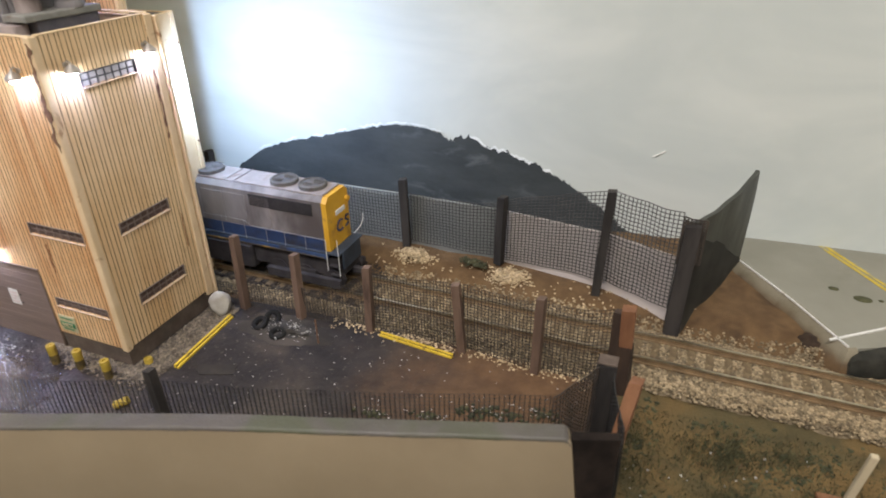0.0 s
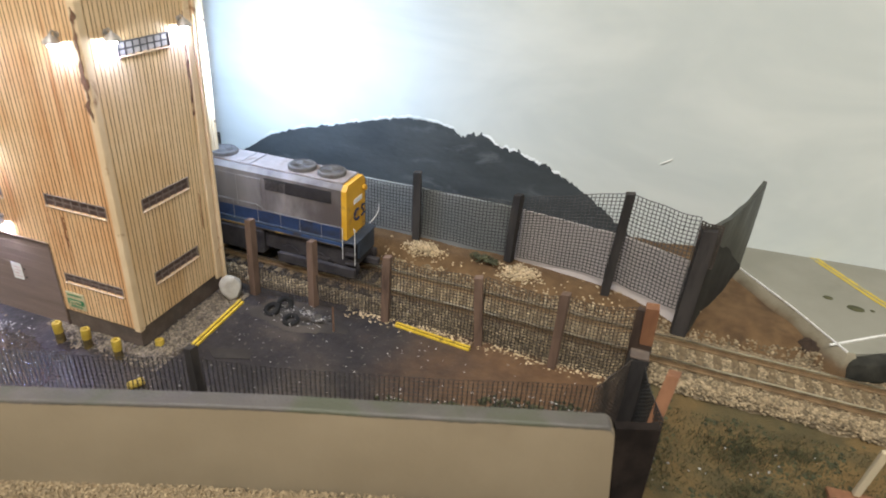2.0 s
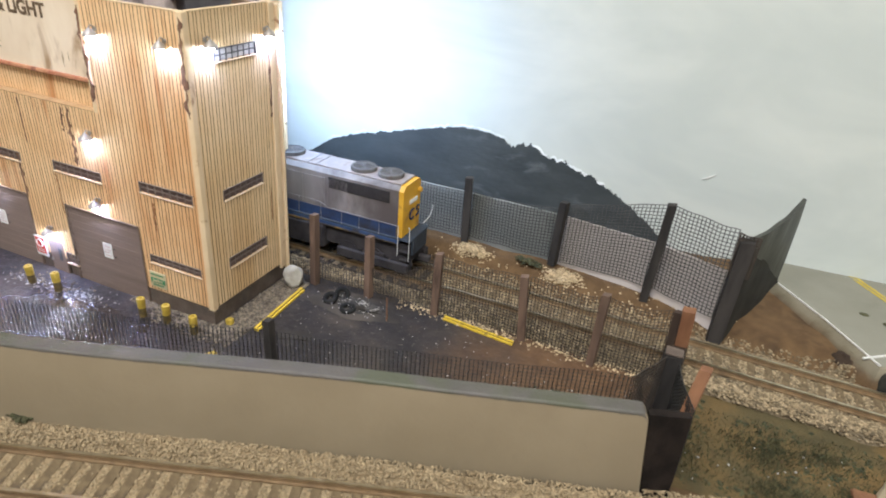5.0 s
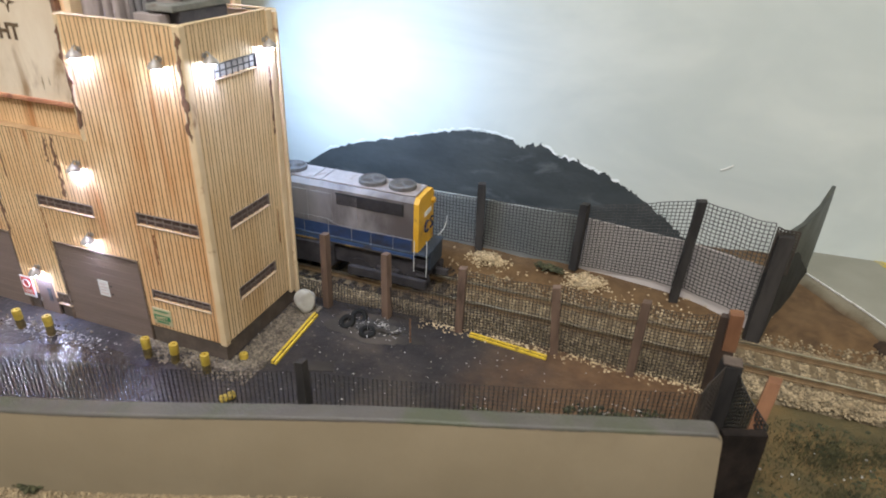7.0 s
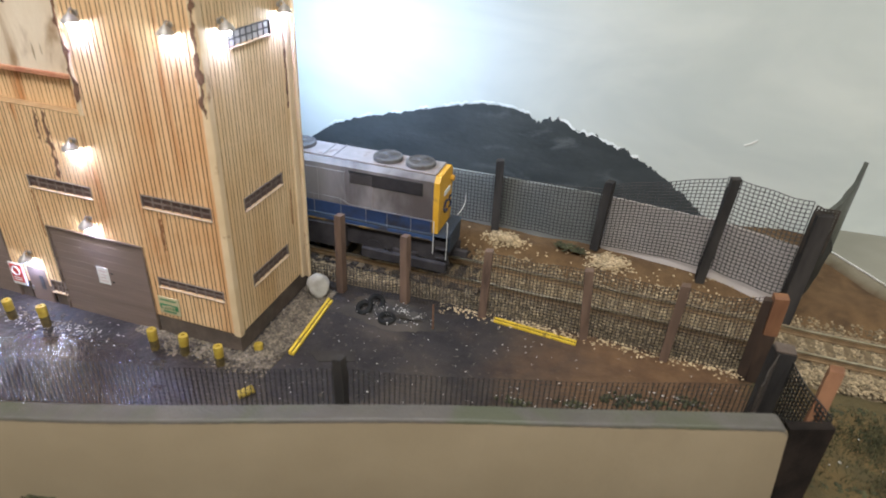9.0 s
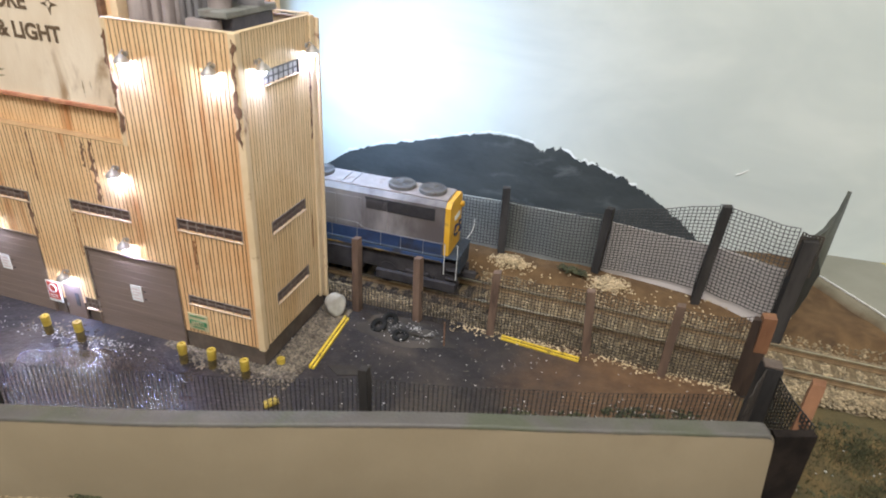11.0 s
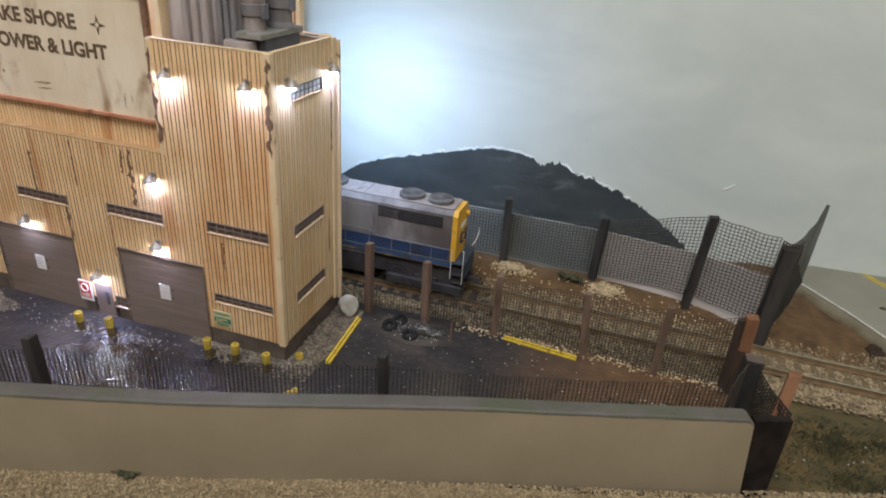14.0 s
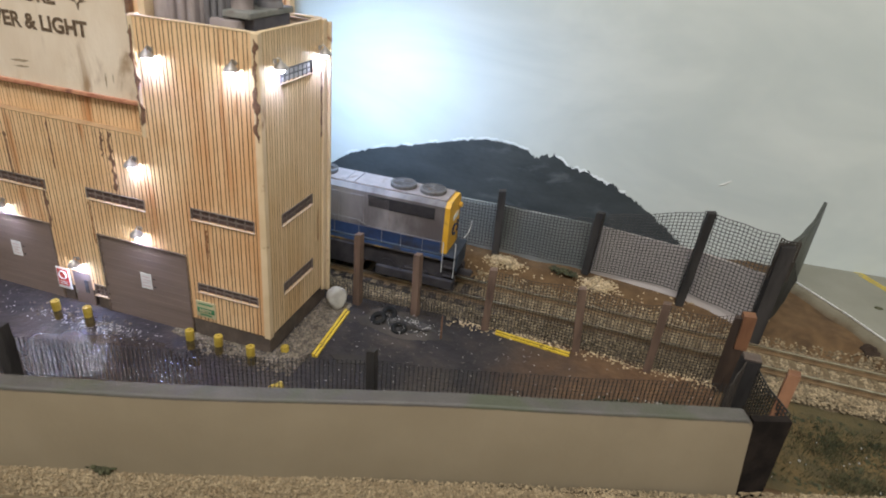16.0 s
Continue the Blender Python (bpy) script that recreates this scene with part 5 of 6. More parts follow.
def roadside():
    """The hollow at the end of the earth slope, the black cloth beside it and scraps on the road."""
    bm = bmesh.new()
    bmesh.ops.create_icosphere(bm, subdivisions=3, radius=1)
    for v in bm.verts:
        k = 1 + 0.3 * noise.noise(v.co * 2.3)
        v.co = Vector((v.co.x * 5.2 * k + 254.2, v.co.y * 5.0 * k + 105.6, v.co.z * 4.6 * k + 6.6))
    solid("earth_clod", bm, CLOD, "dark brown clod of earth at the end of the slope", "earth", base=(254.2, 105.6, 4), smooth=True)
    # steep plaster edge of the road board, running down into the soil
    bm = bmesh.new()
    edge = [(225.8, 156), (226.2, 152.5), (236.2, 139), (247, 124.5), (255, 111.6), (262.5, 99), (264.3, 95.4), (267, 96.4)]
    rows = []
    for k, (x, y) in enumerate(edge):
        nx, ny = (-0.85, -0.53) if k < 6 else ((-0.4, -0.9) if k < 7 else (0.3, -0.95))
        rows.append([bm.verts.new((x + nx * o + 0.3 * noise.noise((x, y, o)), y + ny * o, z)) for o, z in ((-0.6, 15.12), (0.7, 14.9), (2.2, 13.2), (3.6 + 0.8 * noise.noise((x * 0.2, y, 1)), 10.0), (5.4, 6.6), (7.0, 3.0), (-0.6, 3.0))])
    for a, b in zip(rows, rows[1:]):
        for k in range(7):
            bm.faces.new((a[k], b[k], b[(k + 1) % 7], a[(k + 1) % 7]))
    bm.faces.new(rows[0])
    bm.faces.new(rows[-1][::-1])
    solid("road_verge", bm, VERGE, "steep beige plaster edge of the road stained with earth", "verge", kind="structure", smooth=True)
    for pts in ([(256.5, 185.2), (266.5, 187.2)], [(279.5, 190.0), (300, 193)]):
        bm = bmesh.new()
        tube(bm, [(x, y, 15.15) for x, y in pts], 0.7, 6)
        solid("dark_strip", bm, MOSS, "thin dark strip at the foot of the backdrop", "strip", base=(*pts[0], 15), group="strips along the backdrop")
    bm = bmesh.new()
    bmesh.ops.create_icosphere(bm, subdivisions=3, radius=1)
    for v in bm.verts:
        k = 1 + 0.10 * noise.noise(v.co * 2.1)
        q = Vector([math.copysign(abs(c) ** 0.6, c) for c in v.co])
        a, o = q.x * 21 * k, q.y * 4.2 * k
        v.co = Vector((283.5 + a * 0.907 + o * 0.42, 101.2 + a * 0.42 - o * 0.907, q.z * 6.4 * k + 9.2 + 0.6 * noise.noise((a * 0.15, o * 0.3, 2))))
    solid("black_cloth", bm, CLOTH, "crumpled black cloth draped over the road edge", "cloth", base=(283.5, 101.2, 3), smooth=True)
    for x, y, r in ((264, 140.3, 1.6), (274.5, 135.2, 2.7), (281.4, 136.1, 0.8)):
        bm = bmesh.new()
        bmesh.ops.create_icosphere(bm, subdivisions=2, radius=1)
        for v in bm.verts:
            v.co = Vector((v.co.x * r * 1.4 + x, v.co.y * r + y, v.co.z * 0.5 + 15.1))
        solid("dark_scrap", bm, MOSS, "small dark scrap lying on the road", "scrap", base=(x, y, 15), smooth=True, group="scraps on the road")


CLOTH = surf("dark_green_grey_cloth", (0.022, 0.022, 0.018), (0.05, 0.048, 0.038), 80, rough=0.9, spec=0.2, bump=0.5)
CLOD = surf("dark_earth", (0.03, 0.018, 0.011), (0.06, 0.036, 0.02), 150, rough=0.95, bump=0.8)


def verge_mat():
    """Road paint run over the edge, with earth caked up from the foot."""
    m, nt, b = node_mat("stained_plaster")
    vec = texco(nt)
    paint = mixc(nt, ramp(nt, noise_node(nt, vec, 60), 0.3, 0.7), (0.205, 0.178, 0.12), (0.25, 0.22, 0.155))
    earth = mixc(nt, ramp(nt, noise_node(nt, vec, 120), 0.3, 0.7), (0.075, 0.042, 0.017), (0.13, 0.078, 0.034))
    sep = nt.nodes.new("ShaderNodeSeparateXYZ")
    nt.links.new(vec, sep.inputs[0])
    add = nt.nodes.new("ShaderNodeMath")
    add.operation = "MULTIPLY_ADD"
    nt.links.new(noise_node(nt, vec, 70, 5, 0.65, 0.4), add.inputs[0])
    add.inputs[1].default_value = 0.008
    nt.links.new(sep.outputs[2], add.inputs[2])
    nt.links.new(mixc(nt, ramp(nt, add.outputs[0], 0.012, 0.0195), earth, paint), b.inputs["Base Color"])
    b.inputs["Roughness"].default_value = 0.92
    bp = nt.nodes.new("ShaderNodeBump")
    bp.inputs["Strength"].default_value, bp.inputs["Distance"].default_value = 0.5, 0.0006
    nt.links.new(noise_node(nt, vec, 700), bp.inputs["Height"])
    nt.links.new(bp.outputs["Normal"], b.inputs["Normal"])
    return m


VERGE = verge_mat()
roadside()

# ---------------------------------------------------------------- locomotive
def locomotive():
    cy = TRACK_Y - 0.5
    z = RAIL_Z
    root = thing("locomotive", (0, cy, z), "weathered diesel locomotive in grey, blue and yellow on the yard track", "locomotive")
    h = 9.3
    deck, top = 28.0, 55.0
    # hood with chamfered roof shoulders
    def hood(bm, x0, x1, zl, zh, shoulder):
        prof = [(-h, zl), (h, zl), (h, zh - shoulder), (h - shoulder * 0.9, zh), (-h + shoulder * 0.9, zh), (-h, zh - shoulder)]
        a = [bm.verts.new((x0, cy + y, zz)) for y, zz in prof]
        b = [bm.verts.new((x1, cy + y, zz)) for y, zz in prof]
        bm.faces.new(a)
        bm.faces.new(b[::-1])
        for k in range(len(prof)):
            bm.faces.new((a[k], b[k], b[(k + 1) % len(prof)], a[(k + 1) % len(prof)]))
    bm = bmesh.new()
    hood(bm, -95, 50.3, deck, top - 1.0, 2.2)
    body = part("hood", bm, LOCO_GREY, root, "grey engine hood streaked with dirt")
    bm = bmesh.new()
    hood(bm, 50.3, 52.8, deck, top - 1.0, 2.4)
    end = part("hood_end", bm, LOCO_YELLOW, root, "yellow hood end")
    bm = bmesh.new()
    box(bm, -94, 50.5, cy - 7.2, cy + 7.2, top - 1.0, top - 0.2, 0.3)
    roof = part("roof_panel", bm, LOCO_ROOF, root, "dusty grey roof")
    for x in (-2.0, 3.0):
        bm = bmesh.new()
        box(bm, x, x + 0.5, cy - 7.2, cy + 7.2, top - 0.2, top + 0.15)
        part("roof_seam", bm, LOCO_GREY, roof)
    bm = bmesh.new()
    hood(bm, -95, 49.4, deck, deck + 5.5, 0.01)
    for v in bm.verts:
        v.co.y = cy + (v.co.y - cy) * 1.03
    part("lower_hood", bm, LOCO_BLUE, root, "blue lower band")
    for x, r in ((41, 6.4), (26, 6.4), (-15.5, 6.4), (-52, 6.4)):
        bm = bmesh.new()
        spun(bm, ((r, 0), (r, 1.6), (r - 0.5, 2.0), (r - 0.9, 2.0), (r - 1.0, 1.5), (0.8, 1.5), (0.8, 1.9), (0.1, 1.9)), (x, cy, top - 0.2), 24)
        fan = part("roof_fan", bm, FAN, roof, "round grey radiator fan", smooth=True)
        for k in range(10):
            a = math.pi * k / 10
            bm = bmesh.new()
            c, s = math.cos(a), math.sin(a)
            tube(bm, [(x - c * (r - 0.9), cy - s * (r - 0.9), top + 1.55), (x + c * (r - 0.9), cy + s * (r - 0.9), top + 1.55)], 0.16, 4)
            part("fan_blade_guard", bm, FAN, fan)
    # grille
    for k in range(9):
        bm = bmesh.new()
        zz = 45.0 + k * 0.58
        box(bm, 12, 45, cy - h - 0.35, cy - h + 0.1, zz, zz + 0.32)
        part("grille_slat", bm, LOCO_DARK, body)
    bm = bmesh.new()
    box(bm, 11.5, 45.5, cy - h - 0.15, cy - h + 0.12, 44.6, 50.5)
    part("grille_recess", bm, BLACK, body)
    for x in range(-80, 12, 13):
        bm = bmesh.new()
        box(bm, x, x + 11.5, cy - h - 0.22, cy - h + 0.1, deck + 6.2, 49.5, 0.1)
        part("hood_door", bm, LOCO_GREY, body)
    # frame, walkway and sill
    bm = bmesh.new()
    box(bm, -95, 58, cy - 11.0, cy + 11.0, deck - 0.8, deck, 0.2)
    part("walkway", bm, PLATFORM, root, "grimy grey walkway")
    bm = bmesh.new()
    box(bm, -95, 51.5, cy - 10.9, cy + 10.9, deck - 3.2, deck - 0.85, 0.2)
    part("side_sill", bm, SILL_BLUE, root, "brighter blue side sill")
    bm = bmesh.new()
    box(bm, -60, 50, cy - 11.15, cy - 10.92, deck - 3.1, deck - 2.5)
    part("sill_stripe", bm, STRIPE, root, "grimy yellow sill stripe")
    bm = bmesh.new()
    box(bm, -95, 57, cy - 9, cy + 9, z + 7, deck - 3.3)
    part("underframe", bm, LOCO_DARK, root)
    bm = bmesh.new()
    box(bm, -50, 10, cy - 11.6, cy + 11.6, z + 3.5, deck - 3.4, 1.2)
    part("fuel_tank", bm, LOCO_DARK, root)
    # end platform, steps, grabs
    bm = bmesh.new()
    box(bm, 57.2, 58.4, cy - 7.8, cy + 7.8, deck - 9, deck + 0.4, 0.2)
    part("end_plate", bm, PLATFORM, root)
    for k in range(3):
        bm = bmesh.new()
        box(bm, 52.4, 57.4, cy - 11.2, cy - 8.4, z + 4 + k * 4.6, z + 4.7 + k * 4.6, 0.1)
        part("step", bm, LOCO_DARK, root)
    for pts in ([(51.5, -11.0, -9), (51.5, -11.0, 6.8)], [(57.6, -11.0, -11), (57.6, -11.0, 7), (57.0, -10.8, 7.4)], [(57.6, 4, 4), (58.4, 6, 5), (59.0, 8.5, 6.4), (59.2, 10.4, 8.6), (59.2, 10.8, 11.5)]):
        bm = bmesh.new()
        tube(bm, [(x, cy + y, deck + zz) for x, y, zz in pts], 0.22, 6)
        part("grab_rail", bm, RAIL_WHITE, root, "thin pale grab rail")
    bm = bmesh.new()
    tube(bm, [(-90, cy - 10.95, deck + 9.6), (8, cy - 10.95, deck + 9.2), (12, cy - 10.95, deck + 7.0), (51.5, cy - 10.95, deck + 6.8)], 0.13, 6)
    rail = part("handrail", bm, RAIL_DULL, root, "thin pale handrail")
    for x in (-80, -65, -50, -35, -20, -5, 8, 20, 30, 41):
        bm = bmesh.new()
        tube(bm, [(x, cy - 10.95, deck), (x, cy - 10.95, deck + (9.2 if x < 10 else 6.8))], 0.16, 6)
        part("stanchion", bm, RAIL_DULL, rail)
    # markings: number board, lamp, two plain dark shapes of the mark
    bm = bmesh.new()
    box(bm, 52.85, 53.2, cy - 2.5, cy + 5.5, 43.0, 45.4, 0.1)
    part("number_board", bm, WHITE, end, "pale number board")
    bm = bmesh.new()
    cyl(bm, (52.8, cy + 7.6, 47.8), (54.2, cy + 7.6, 47.8), 1.3, n=12)
    part("headlight", bm, LOCO_YELLOW, end, "small headlight in a yellow housing")
    bm = bmesh.new()
    arc = [(53.1, cy + 0.6 + 2.7 * math.cos(a), 37.2 + 2.6 * math.sin(a)) for a in np.linspace(0.9, 2 * math.pi - 0.9, 12)]
    tube(bm, arc, 0.55, 5)
    part("mark", bm, LOCO_NAVY, end, "dark curved mark")
    bm = bmesh.new()
    tube(bm, [(53.1, cy + 7.8, 39.4), (53.1, cy + 5.8, 39.8), (53.1, cy + 5.0, 38.4), (53.1, cy + 7.2, 36.9), (53.1, cy + 7.6, 35.3), (53.1, cy + 5.0, 34.7)], 0.55, 5)
    part("mark", bm, LOCO_NAVY, end, "dark curved mark")
    bm = bmesh.new()
    box(bm, 58.4, 64.5, cy - 1.3, cy + 1.3, z + 6, z + 9, 0.3)
    part("coupler", bm, LOCO_DARK, root)
    # trucks
    for x0 in (18, -90):
        bm = bmesh.new()
        box(bm, x0, x0 + 40, cy - 12.5, cy - 10.2, z + 2.5, z + 7.5, 0.5)
        box(bm, x0, x0 + 40, cy + 10.2, cy + 12.5, z + 2.5, z + 7.5, 0.5)
        box(bm, x0 + 14, x0 + 26, cy - 10.4, cy + 10.4, z + 4, z + 9, 0.5)
        truck = part("truck", bm, LOCO_DARK, root)
        for k in range(3):
            for s in (-1, 1):
                bm = bmesh.new()
                xx = x0 + 5 + 15 * k
                cyl(bm, (xx, cy + s * 7.0, z + 5.3), (xx, cy + s * 9.6, z + 5.3), 5.3, n=20)
                part("wheel", bm, LOCO_DARK, truck)


SILL_BLUE = surf("grimy_mid_blue", (0.022, 0.052, 0.135), (0.034, 0.075, 0.185), 90, (0.04, 0.035, 0.04), 60, 0.45, 0.65, rough=0.6)
STRIPE = surf("grimy_yellow", (0.25, 0.15, 0.03), (0.38, 0.23, 0.04), 90, (0.05, 0.04, 0.03), 60, 0.3, 0.5, rough=0.7)
FAN = surf("dusty_fan_grey", (0.085, 0.08, 0.078), (0.14, 0.132, 0.126), 150, (0.08, 0.06, 0.05), 120, rough=0.85)
RAIL_DULL = surf("dull_pale_handrail", (0.17, 0.165, 0.16), (0.26, 0.25, 0.24), 200, rough=0.6, bump=0)
PLATFORM = surf("blue_grey_platform", (0.018, 0.026, 0.04), (0.034, 0.046, 0.066), 100, (0.04, 0.035, 0.03), 60, rough=0.7)
RAIL_WHITE = surf("pale_handrail", (0.50, 0.50, 0.48), (0.62, 0.61, 0.58), 200, rough=0.5, bump=0)
locomotive()


# ---------------------------------------------------------------- yard clutter
def bollard_proto():
    root = thing("bollard", (0, 0, 0), "short dull yellow bollard with a grimy foot", "bollard", group="yellow bollards along the building")
    bm = bmesh.new()
    cyl(bm, (0, 0, -1.5), (0, 0, 4.8), 1.66, n=14)
    part("foot", bm, BOLLARD_FOOT, root, smooth=True)
    bm = bmesh.new()
    spun(bm, ((1.7, 4.6), (1.78, 8.8), (1.66, 9.2), (0.8, 9.2), (0.7, 8.6), (0.1, 8.6)), (0, 0, 0), 14)
    part("sleeve", bm, BOLLARD, root, "scuffed yellow sleeve", smooth=True)
    return root


BOLLARD_FOOT = surf("grimy_yellow_foot", (0.07, 0.05, 0.02), (0.17, 0.12, 0.035), 300, (0.03, 0.025, 0.02), 200, 0.5, 0.65, rough=0.7)
BOLLARD = surf("dull_yellow_sleeve", (0.37, 0.255, 0.028), (0.49, 0.355, 0.05), 200, (0.18, 0.12, 0.03), 160, 0.48, 0.68, rough=0.6)
bp = bollard_proto()
for i, (x, y, z, tx, ty) in enumerate(((-31.7, -9.4, 2, 0, 0), (-19.4, -8.0, 2, 3, 2), (-3.9, -8.5, 1.5, 0, 0), (5.0, 3.4, -4.6, -2, 8), (-79.3, -12.8, 2, 0, 4), (-95.1, -13.6, 2, -4, 0), (-148.0, -18.2, 2, 0, 0))):
    m = pose(x * U, y * U, z * U, tx, ty, i * 40)
    if i == 0:
        bp.matrix_basis = m
    else:
        copy_thing(bp, m)


def bumper(a, b, wide=1.0):
    a, b = Vector(a), Vector(b)
    mid = (a + b) / 2
    root = thing("parking_bumper", (mid.x, mid.y, 2), "long yellow parking bumper with a dark groove, on the asphalt", "parking bumper", group="yellow parking bumpers")
    d = (b - a).normalized()
    n = Vector((-d.y, d.x))
    for k, (o0, o1, z1, mat) in enumerate(((-1.15, -0.2, 0.9, YELLOW), (-0.2, 0.04, 1.05, BLACK), (0.04, 1.05, 1.55, YELLOW))):
        bm = bmesh.new()
        pts = [a + n * o0 * wide, b + n * o0 * wide, b + n * o1 * wide, a + n * o1 * wide]
        prism(bm, [(p.x, p.y) for p in pts], 2.0, 2.0 + z1)
        part("groove" if mat is BLACK else "beam", bm, mat, root)


bumper((17.2, 5.6), (15.2, 42.8))
bumper((84.6, 55.0), (119.2, 51.6), 0.85)


def boulder():
    bm = bmesh.new()
    bmesh.ops.create_icosphere(bm, subdivisions=3, radius=1)
    for v in bm.verts:
        k = 1 + 0.16 * noise.noise(v.co * 1.7) + 0.06 * noise.noise(v.co * 5)
        dent = 0.28 * smooth01(0.55, 0.95, v.co.normalized().dot(Vector((0.65, -0.72, 0.25)).normalized()))
        v.co = Vector((v.co.x * 5.0, v.co.y * 4.5, v.co.z * 6.0)) * (k - dent)
        v.co += Vector((9.0, 44.5, 7.4))
    solid("boulder", bm, BOULDER, "pale dented boulder beside the tower corner", "boulder", base=(9, 44.5, 2), smooth=True)


boulder()


def tyre(x, y, z, tilt, turn):
    bm = bmesh.new()
    n, mseg, R, r = 20, 8, 2.7, 1.2
    rings = []
    m = Matrix.Translation((x, y, z)) @ Euler((radians(tilt), 0, radians(turn))).to_matrix().to_4x4()
    for i in range(n):
        a = 2 * math.pi * i / n
        rings.append([bm.verts.new(m @ Vector(((R + r * math.cos(b)) * math.cos(a), (R + r * math.cos(b)) * math.sin(a), r * 1.1 * math.sin(b)))) for b in (2 * math.pi * k / mseg for k in range(mseg))])
    for i in range(n):
        for k in range(mseg):
            bm.faces.new((rings[i][k], rings[(i + 1) % n][k], rings[(i + 1) % n][(k + 1) % mseg], rings[i][(k + 1) % mseg]))
    solid("tyre", bm, RUBBER, "old black tyre lying in the rubbish heap", "tyre", group="discarded tyres", base=(x, y, 2), smooth=True)


for t in ((34.6, 47.4, 3.5, 48, 35), (31.2, 42.2, 3.2, 24, -20), (42.6, 39.2, 2.7, 10, 10)):
    tyre(*t)


def rubbish():
    """One low heap with an uneven outline."""
    bm = bmesh.new()
    bmesh.ops.create_icosphere(bm, subdivisions=4, radius=1)
    for v in bm.verts:
        d = v.co.copy()
        k = 1 + 0.5 * noise.noise(d * 1.9 + Vector((3, 1, 0))) + 0.28 * noise.noise(d * 5)
        v.co = Vector((d.x * 12.5 * k + 45, d.y * 5.2 * k + 44 + 0.25 * d.x * 5, max(d.z, -0.1) * (1.9 + 1.6 * noise.noise(d * 3.3)) * k + 1.7))
    solid("mound", bm, RUBBLE, "low dark mound of wet refuse with pale scraps on the asphalt", "mound", base=(46, 44, 2), smooth=True)


DUST = surf("dry_cement_dust", (0.038, 0.032, 0.027), (0.085, 0.07, 0.057), 40, (0.026, 0.022, 0.02), 30, 0.45, 0.6, rough=0.95, bump=0.4)
bm = bmesh.new()
rim = []
for k in range(40):
    a = 2 * math.pi * k / 40
    r = 1 + 0.35 * noise.noise((math.cos(a) * 1.6, math.sin(a) * 1.6, 5)) + 0.15 * noise.noise((math.cos(a) * 5, math.sin(a) * 5, 1))
    rim.append((43 + 24 * r * math.cos(a), 43 + 9.5 * r * math.sin(a)))
prism(bm, rim, 1.6, 2.06)
solid("dust_patch", bm, DUST, "thin patch of dry grey dust on the asphalt", "dust", kind="structure")
SLAB = surf("dusty_slab", (0.026, 0.022, 0.019), (0.048, 0.040, 0.034), 60, (0.03, 0.026, 0.023), 45, 0.45, 0.6, rough=0.9, bump=0.3)
RUBBLE = surf("dark_rubbish", (0.018, 0.016, 0.015), (0.06, 0.052, 0.045), 300, (0.30, 0.28, 0.25), 180, 0.66, 0.72, rough=0.8, bump=0.8, bump_scale=700)
rubbish()

bm = bmesh.new()
cyl(bm, (62.3, 40.5, 1.5), (62.0, 40.7, 14.0), 0.45, 0.35, 8)
solid("iron_rod", bm, RUST, "thin rusty rod standing in the yard", "rod", base=(62.3, 40.5, 2))

bm = bmesh.new()
prism(bm, [(22.5, 9.6), (39.0, 16.2), (41.6, 10.6), (28.6, 5.6)], 1.5, 2.35)
solid("paving_slab", bm, SLAB, "thin dusty grey slab let into the asphalt", "slab", base=(32, 11, 2))

bm = bmesh.new()
cyl(bm, (11.8, -20.6, 3.0), (15.8, -17.6, 4.6), 1.55, n=12)
solid("fallen_bollard", bm, BOLLARD, "broken yellow bollard lying by the front fence", "bollard", base=(14, -19, 2))

CREAM = surf("cream_wood", (0.46, 0.39, 0.26), (0.56, 0.48, 0.33), 150, (0.33, 0.26, 0.16), 120, rough=0.7, stretch=(1, 1, 0.2))
# cream stick on a brown beam
st = thing("signal_post", (258.6, 30, 2), "cream wooden stick rising from a brown beam", "post")
bm = bmesh.new()
vs = box(bm, 257.4, 259.6, 28.9, 31.1, 2.5, 22.5, 0.3)
for v in bm.verts:
    v.co.x += 0.10 * (v.co.z - 2.5)
part("stick", bm, CREAM, st, "cream square stick")
bm = bmesh.new()
box(bm, 250, 290, 27.0, 31.8, -1.0, 2.3, 0.3, turn=3)
part("beam", bm, WOOD_ORANGE, st, "red-brown beam")


